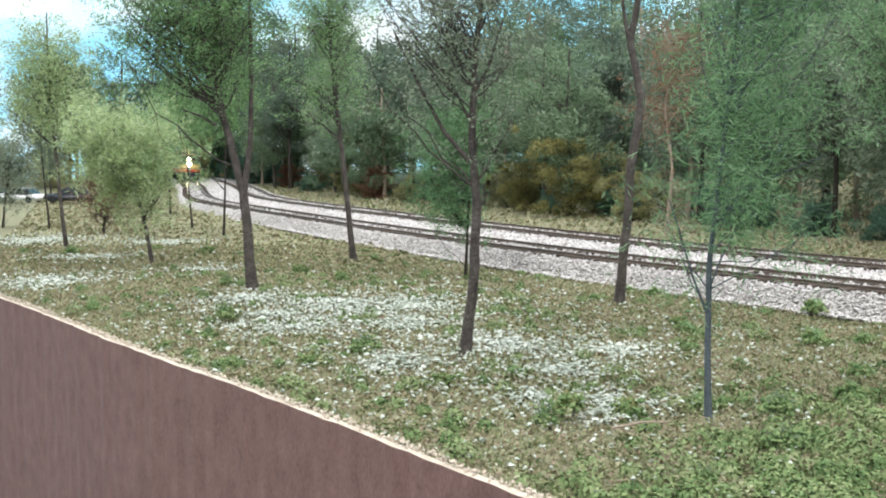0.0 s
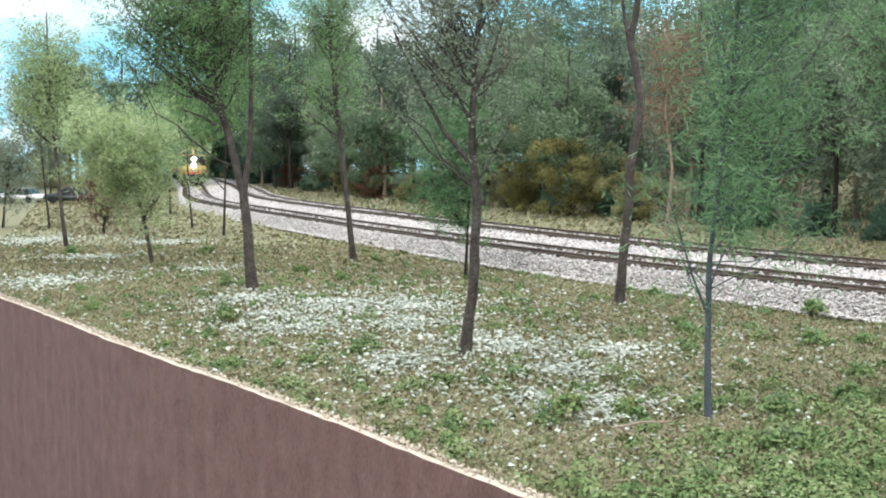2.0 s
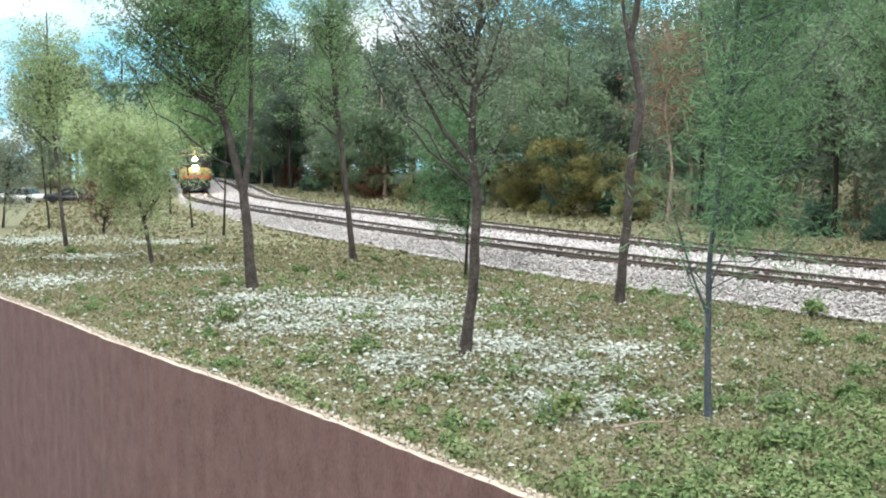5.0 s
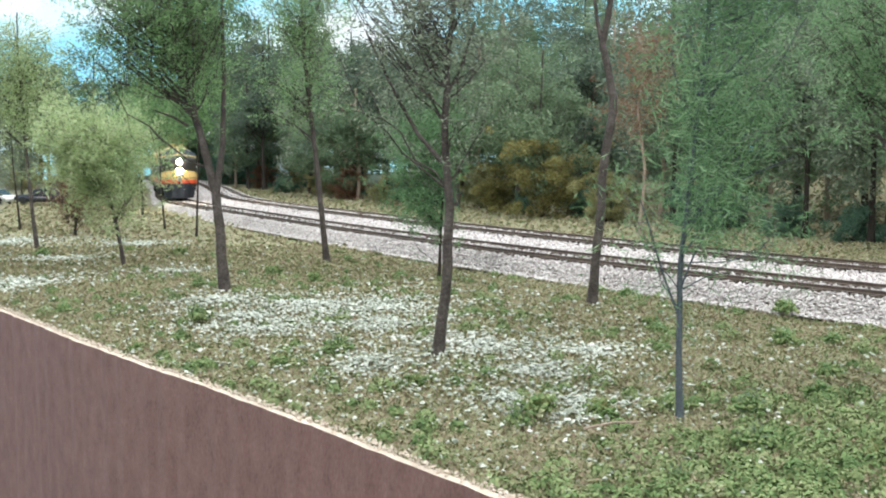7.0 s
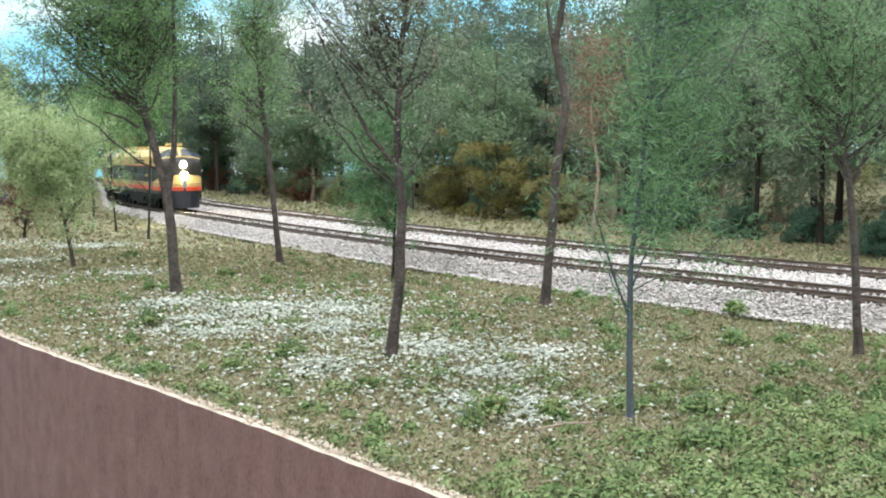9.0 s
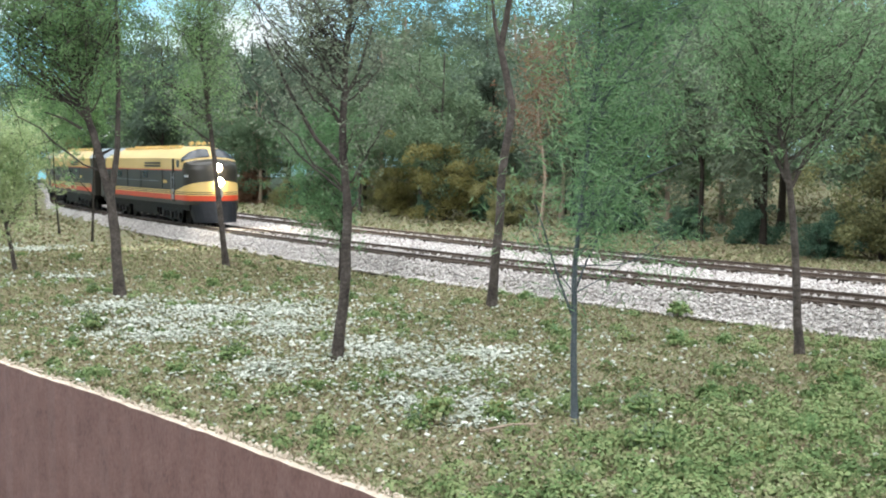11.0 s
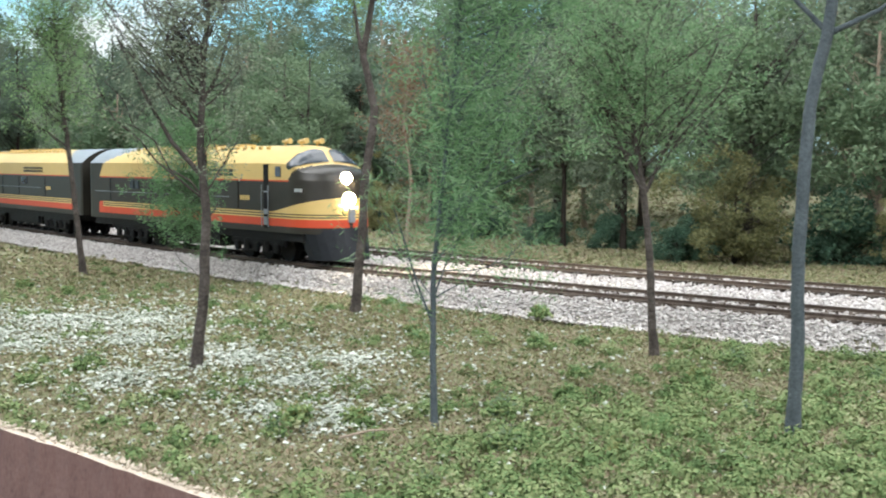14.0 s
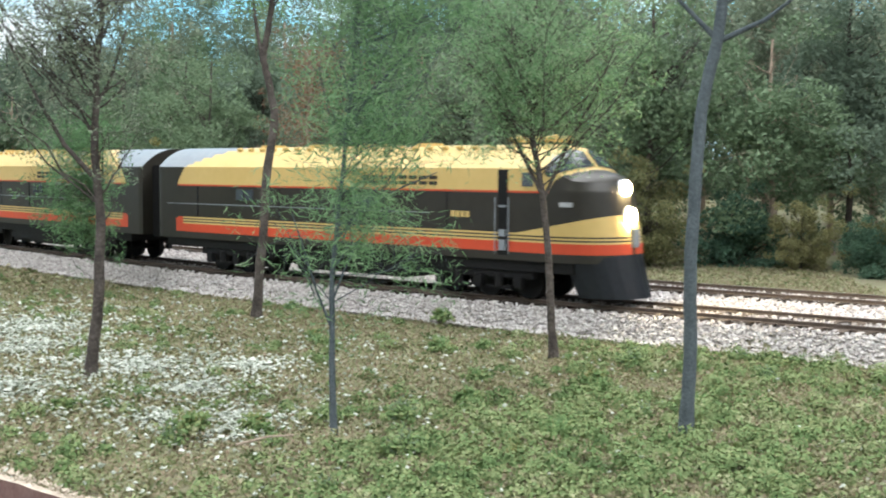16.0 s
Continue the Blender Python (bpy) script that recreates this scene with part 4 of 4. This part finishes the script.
ZB, BELT, ZE, ZR = 0.0130, 0.0352, 0.0423, 0.0502
# heights at which the paint changes, bottom to top; None is the yellow wing's sloping upper edge
LEVELS = [ZB, 0.0157, 0.0190, 0.0196, 0.0201, 0.0207, 0.0212, 0.0218, None, 0.0346, BELT] + [BELT + (ZE - BELT) * k / 6 for k in range(1, 7)]
BANDS = ["S", "O", "Y", "D", "Y", "D", "Y", "W", "D", "B"] + ["U"] * 6 + ["R0", "R1", "R2", "R3", "R4", "R5", "R6"]
ARCH = (0.06, 0.14, 0.25, 0.38, 0.55, 0.77, 1.0)
ROOF_END = (0.0195, 0.022, 0.0255, 0.030, 0.035, 0.041, 0.046)


def section(x, cab):
    """The ring of a cross-section x metres behind the front: points from the lower edge of one side over the roof to the other."""
    u = 1.0
    if cab:
        u = min(x / 0.021, 1.0)
        w = HALF * (0.05 + 0.95 * math.sqrt(1 - (1 - u) ** 2.3)) if u < 1 else HALF
        top = np.interp(x, [0, 0.0008, 0.0022, 0.005, 0.009, 0.0115, 0.0145, 0.0180, 0.0215, 0.026, 0.034], [0.0372, 0.0390, 0.0402, 0.0411, 0.0417, 0.0421, 0.0449, 0.0476, 0.0491, 0.0499, ZR])
        lean = np.interp(x, [0, 0.012, 0.021], [0.80, 0.92, 1.0])
    else:
        w, top, lean = HALF * (1 if x > 0.0009 else 0.97), ZR, 1.0
    if x > LENGTH - 0.0009:
        w *= 0.97
    wing = 0.0218 + (0.0062 * max(0.0, 1 - x / 0.033) if cab else 0.0) + 0.00001
    half = []
    for z in LEVELS:
        z = wing if z is None else z
        if z <= BELT + 0.00001:
            half.append((w, z))
        else:
            k = (z - BELT) / (ZE - BELT)
            half.append((w * (1 - k * 0.65 * (1 - lean)), BELT + (top - BELT) * (z - BELT) / (ZR - BELT)))
    ew, ez = half[-1]
    for k in ARCH:
        half.append((ew * (1 - k), ez + (top - ez) * (1 - (1 - k) ** 2.2)))
    ring = half + [(-p, z) for p, z in half[-2::-1]]
    # the nose slants back as it rises
    return [(p, -x - (max(0.0, z - 0.018) * 0.22 * (1 - u) if cab else 0.0), z) for p, z in ring]


def paint(band, x, z, cab):
    """The colour of a patch of the body."""
    end = min(LENGTH - x, x if not cab else 1.0)
    if band == "S":
        return "D"
    if band in "OYDW" and band != "D" or (band == "D" and z < 0.0218):
        if end < 0.0122 or (end < 0.0135 and (z > 0.0212 or z < 0.0165)):
            return "D"
        if band != "O" and end < 0.0165:
            return "O" if band != "W" else "D"
        if band == "W":
            return "Y" if cab and x < 0.033 else "D"
        return band
    if band == "D":
        return "D"
    if band == "B":
        return "D" if end < 0.0135 or (cab and x < 0.0205) else "O"
    if band == "U":
        if end < 0.0138 + 0.0052 * ((z - BELT) / (ZE - BELT)) ** 2:
            return "D"
    elif end < ROOF_END[int(band[1])]:
        return "G"
    if cab and x < 0.021 and z < np.interp(x, [0.0085, 0.0108, 0.0135, 0.0175, 0.021], [0.047, 0.0420, 0.0405, 0.0388, BELT]):
        return "D"
    return "Y"


def hull(cab):
    """The car body as a skin over cross-sections, painted in bands."""
    tail = [0.0, 0.001, 0.003, 0.008, 0.0122, 0.0135] + list(np.arange(0.0142, 0.048, 0.0009))
    st = [0.0, 0.0001, 0.0003, 0.0007, 0.0013, 0.0022, 0.0036, 0.0056, 0.0075] + list(np.arange(0.0085, 0.0250, 0.0004)) + [0.027, 0.030, 0.033, 0.037, 0.042, 0.055] if cab else tail
    st = np.array(st + list(np.linspace(0.065, LENGTH - 0.060, 8)) + [LENGTH - v for v in tail[::-1]])
    rings = [section(x, cab) for x in st]
    verts, k = [p for r_ in rings for p in r_], len(rings[0])
    n = len(st)
    bands = BANDS + BANDS[::-1]
    slot = {"Y": 0, "D": 1, "O": 2, "G": 3}
    faces, idx = [], []
    for i in range(n - 1):
        for j in range(k - 1):
            corners = (i * k + j, i * k + j + 1, (i + 1) * k + j + 1, (i + 1) * k + j)
            faces.append(corners)
            idx.append(slot[paint(bands[j], (st[i] + st[i + 1]) / 2, sum(verts[c][2] for c in corners) / 4, cab)])
    me = bpy.data.meshes.new("body")
    ends = [tuple(range(k)), tuple(range((n - 1) * k, n * k))[::-1]]
    me.from_pydata(verts, [], faces + ends)
    for m in (YELLOW, DARK, ORANGE, GREYROOF):
        me.materials.append(m)
    me.polygons.foreach_set("material_index", idx + [1, 1])
    me.polygons.foreach_set("use_smooth", [True] * (len(faces) + 2))
    me.update()
    bm = bmesh.new()
    bm.from_mesh(me)
    bmesh.ops.recalc_face_normals(bm, faces=bm.faces)
    bm.to_mesh(me)
    bm.free()
    me.set_sharp_from_angle(angle=radians(28))
    return me


def truck(parent, y):
    """A six-wheeled truck: side frames with journal boxes and springs, and three pairs of wheels."""
    bm = bmesh.new()
    for sx in (-1, 1):
        box(bm, sx * 0.0142 - 0.0010, sx * 0.0142 + 0.0010, y - 0.0225, y + 0.0225, 0.0068, 0.0096, 0.0004)
        for dy in (-0.0165, 0, 0.0165):
            box(bm, sx * 0.0152 - 0.0010, sx * 0.0152 + 0.0010, y + dy - 0.0019, y + dy + 0.0019, 0.0036, 0.0078, 0.0004)
        for dy in (-0.0085, 0.0085):
            cylinder(bm, (sx * 0.0150, y + dy, 0.0040), (sx * 0.0150, y + dy, 0.0085), 0.0016, 8)
            box(bm, sx * 0.0146 - 0.0008, sx * 0.0146 + 0.0008, y + dy - 0.0050, y + dy + 0.0050, 0.0032, 0.0044, 0.0003)
    box(bm, -0.012, 0.012, y - 0.003, y + 0.003, 0.007, 0.0135)
    ob = part("truck", from_bm("truck", bm, BLACK), parent, "black six-wheeled truck")
    for dy in (-0.0165, 0, 0.0165):
        bm = bmesh.new()
        for sx in (-1, 1):
            cylinder(bm, (sx * 0.0072, y + dy, 0.0055), (sx * 0.0095, y + dy, 0.0055), 0.0055, 20)
            cylinder(bm, (sx * 0.0068, y + dy, 0.0055), (sx * 0.0073, y + dy, 0.0055), 0.0060, 20)
        cylinder(bm, (-0.008, y + dy, 0.0055), (0.008, y + dy, 0.0055), 0.0012, 8)
        part("wheelset", from_bm("wheelset", bm, BLACK, smooth=False), ob)


def plate(bm, side, y0, y1, z0, z1, out=0.0003, thick=0.0006):
    box(bm, side * (HALF + out) - thick / 2, side * (HALF + out) + thick / 2, y0, y1, z0, z1)


def locomotive(cab, label):
    top = tagged(new("diesel_locomotive"), label, "locomotive", "locomotives of the train")
    part("body", hull(cab), top, "body in yellow, black and orange bands")
    truck(top, -TRUCK_AT[0])
    truck(top, -TRUCK_AT[1])
    bm = bmesh.new()
    box(bm, -0.0150, 0.0150, -0.142, -0.082, 0.0040, 0.0129, 0.0016)
    part("fuel_tank", from_bm("fuel_tank", bm, BLACK), top)
    bm = bmesh.new()
    box(bm, -0.0160, 0.0160, -LENGTH + 0.004, -0.012, 0.0095, 0.0129)
    part("underframe", from_bm("underframe", bm, BLACK), top)
    for side in (-1, 1):
        bm = bmesh.new()
        # the line's name, as plain bars of the letters' size
        for k in range(8):
            y = -0.102 + k * 0.0046
            plate(bm, side, y, y + 0.0034, 0.0366, 0.0378, 0.0001, 0.0004)
            plate(bm, side, y, y + 0.0034, 0.0385, 0.0397, 0.0001, 0.0004)
        part("lettering", from_bm("lettering", bm, DARK), top, "dark lettering on the yellow band")
        bm = bmesh.new()
        for k in range(4):
            plate(bm, side, -0.060 + k * 0.0021, -0.0586 + k * 0.0021, 0.0262, 0.0282, 0.0001, 0.0004)
        part("number", from_bm("number", bm, YELLOW), top, "small pale bars low on the dark side")
        bm = bmesh.new()
        for y in (-0.1002, -0.1058, -0.1654, -0.1710):
            plate(bm, side, y, y + 0.0042, 0.0292, 0.0335)
            part("side_window", from_bm("side_window", bm, GLASS), top)
            bm = bmesh.new()
        for y in (-0.062, -0.112, -0.146, -0.196):
            plate(bm, side, y, y + 0.0003, 0.0222, 0.0344, 0.0001, 0.0003)
            part("panel_seam", from_bm("panel_seam", bm, BLACK), top)
            bm = bmesh.new()
        plate(bm, side, -0.216, -0.070, 0.0271, 0.0274, 0.0001, 0.0003)
        part("belt_rail", from_bm("belt_rail", bm, GREYROOF), top, "thin grey rail along the dark side")
    bm = bmesh.new()
    for k in range(4):
        y = -0.085 - k * 0.028
        cylinder(bm, (0, y, ZR - 0.0008), (0, y, ZR + 0.0008), 0.0050, 16)
        part("roof_fan", from_bm("roof_fan", bm, YELLOW), top)
        bm = bmesh.new()
    box(bm, -0.0006, 0.0006, -0.0014, 0.0014, -0.0004, 0.0008, 0.0002)
    iron = from_bm("grab_iron", bm, YELLOW)
    for k in range(20):
        for sx in (-1, 1):
            part("grab_iron", iron, top).matrix_basis = pose(sx * 0.0088, -0.050 - k * 0.0068, ZR - 0.0011, 0, sx * 28, 0)
    bm = bmesh.new()
    box(bm, -0.012, 0.012, -LENGTH - 0.0060, -LENGTH + 0.001, 0.012, 0.043, 0.0006)
    part("diaphragm", from_bm("diaphragm", bm, BLACK), top, "black gangway diaphragm")
    if not cab:
        bm = bmesh.new()
        box(bm, -0.012, 0.012, -0.001, 0.0060, 0.012, 0.043, 0.0006)
        part("diaphragm", from_bm("diaphragm", bm, BLACK), top, "black gangway diaphragm")
        return top
    # nose: pilot, lamps, windows, doors
    bm = bmesh.new()
    ring = []
    for z, w, f in ((0.0022, 0.0135, 0.0046), (0.0070, 0.0146, 0.0030), (0.0156, 0.0160, 0.0004)):
        ring.append([bm.verts.new((w * math.sin(radians(a)), f - 0.016 + 0.016 * math.cos(radians(a)), z)) for a in range(-90, 91, 15)])
    for lo, hi in zip(ring, ring[1:]):
        for i in range(len(lo) - 1):
            bm.faces.new((lo[i], lo[i + 1], hi[i + 1], hi[i]))
    bmesh.ops.solidify(bm, geom=bm.faces[:], thickness=0.0012)
    part("pilot", from_bm("pilot", bm, PILOT, smooth=False), top, "rounded slate-grey pilot")
    for z, y, r_ in ((0.0362, -0.0034, 0.0022), (0.0274, -0.0014, 0.0026)):
        bm = bmesh.new()
        cylinder(bm, (0, y - 0.004, z), (0, y, z), r_ + 0.0006, 20)
        rim = part("headlight", from_bm("headlight", bm, STEEL), top, "lit headlight in a bright rim")
        bm = bmesh.new()
        cylinder(bm, (0, y - 0.0006, z), (0, y + 0.0005, z), r_, 20)
        part("lens", from_bm("lens", bm, LAMP), rim, "glowing warm-white lens")
    for side in (-1, 1):
        bm = bmesh.new()
        rows = []
        for x in np.linspace(0.0124, 0.0222, 10):
            ring = np.array(section(x, True)[9:len(LEVELS) + len(ARCH)])
            low = float(np.interp(x, [0.0124, 0.0145, 0.0175, 0.0205, 0.0222], [0.0426, 0.0415, 0.0402, 0.0392, 0.0402]))
            inner = float(np.interp(x, [0.0185, 0.0205, 0.0226], [0.0011, 0.0045, 0.0135]))
            high = float(np.interp(-inner, -ring[:, 0], ring[:, 2]))
            row = []
            for z in np.linspace(low, max(high, low + 0.0004), 7):
                p, y = np.interp(z, ring[:, 2], ring[:, 0]), np.interp(z, ring[:, 2], ring[:, 1])
                row.append(bm.verts.new((side * (max(p, 0.0009) + 0.0002), y + 0.0003, z + 0.0002)))
            rows.append(row)
        for lo, hi in zip(rows, rows[1:]):
            for i in range(6):
                bm.faces.new((lo[i], lo[i + 1], hi[i + 1], hi[i]))
        bmesh.ops.solidify(bm, geom=bm.faces[:], thickness=0.0003)
        part("windshield", from_bm("windshield", bm, GLASS), top)
        bm = bmesh.new()
        plate(bm, side, -0.0306, -0.0264, 0.0366, 0.0410, 0.0001, 0.0006)
        part("cab_window", from_bm("cab_window", bm, GLASS), top)
        bm = bmesh.new()
        # no recess is cut: black on the upper plate stands for its shade
        plate(bm, side, -0.0402, -0.0364, 0.0345, 0.0419, 0.0001, 0.0004)
        plate(bm, side, -0.0402, -0.0364, 0.0145, 0.0345, 0.0000, 0.0003)
        door = part("cab_door", from_bm("cab_door", bm, BLACK), top, "flush black cab door, its recess's shade given by colour")
        bm = bmesh.new()
        for y in (-0.0410, -0.0356):
            cylinder(bm, (side * (HALF + 0.0008), y, 0.0150), (side * (HALF + 0.0008), y, 0.0330), 0.0002, 6)
        for z, hh in ((0.0298, 0.0007), (0.0205, 0.0022), (0.0160, 0.0034)):
            plate(bm, side, -0.0396, -0.0370, z, z + hh, 0.0003, 0.0008)
        part("grab_rail", from_bm("grab_rail", bm, GREYROOF), door, "grey metal grab rails and steps")
        bm = bmesh.new()
        plate(bm, side, -0.0165, -0.0120, 0.0304, 0.0318, -0.0007, 0.0012)
        part("number_board", from_bm("number_board", bm, STEEL), top, "pale number board with dark bars")
    bm = bmesh.new()
    for y in (-0.030, -0.043):
        for sx in (-0.004, 0.004):
            cylinder(bm, (sx, y - 0.003, ZR + 0.0016), (sx, y + 0.003, ZR + 0.0018), 0.0006, 8, 0.0013)
            cylinder(bm, (sx, y - 0.001, ZR - 0.0010), (sx, y - 0.001, ZR + 0.0016), 0.0004, 6)
        part("air_horn", from_bm("air_horn", bm, YELLOW), top)
        bm = bmesh.new()
    bm.free()
    bm = bmesh.new()
    box(bm, -0.0016, 0.0016, -0.0004, 0.0010, 0.0178, 0.0236, 0.0003)
    part("emblem", from_bm("emblem", bm, GREYROOF), top, "small grey emblem plate on the nose")
    return top


LEAD = locomotive(True, "streamlined model diesel in yellow, black and orange, headlights lit")
SECOND = locomotive(False, "cabless model diesel unit in yellow, black and orange, coupled behind")
THIRD = copy_thing(SECOND, pose(0, 0, 0))
# metres along the track from the aisle end to the train's nose, by time
RUN = ((0.0, 2.108), (6.5, 1.458), (8.0, 1.306), (9.0, 1.208), (11.5, 0.9575), (12.0, 0.9085), (12.5, 0.860), (13.0, 0.8125), (13.5, 0.765), (14.0, 0.7175), (14.5, 0.672), (15.0, 0.627), (15.5, 0.582), (16.0, 0.537))


def riding(t, behind):
    """The pose of a car whose front stands so far behind the train's nose, its trucks on the rails."""
    s = float(np.interp(t, [p[0] for p in RUN], [p[1] for p in RUN])) + behind
    a, _ = on_track(s + TRUCK_AT[0])
    b, _ = on_track(s + TRUCK_AT[1])
    fw = (a - b) / np.linalg.norm(a - b)
    nose = a + fw * TRUCK_AT[0]
    return pose(nose[0], nose[1], RAIL_TOP, 0, 0, math.degrees(math.atan2(-fw[0], fw[1])))


def motions():
    times = [0.5 * k for k in range(33)]
    for car, behind in ((LEAD, 0.0), (SECOND, LENGTH + 0.0127), (THIRD, 2 * (LENGTH + 0.0127))):
        walk(car, [(t, riding(t, behind)) for t in times])


motions()
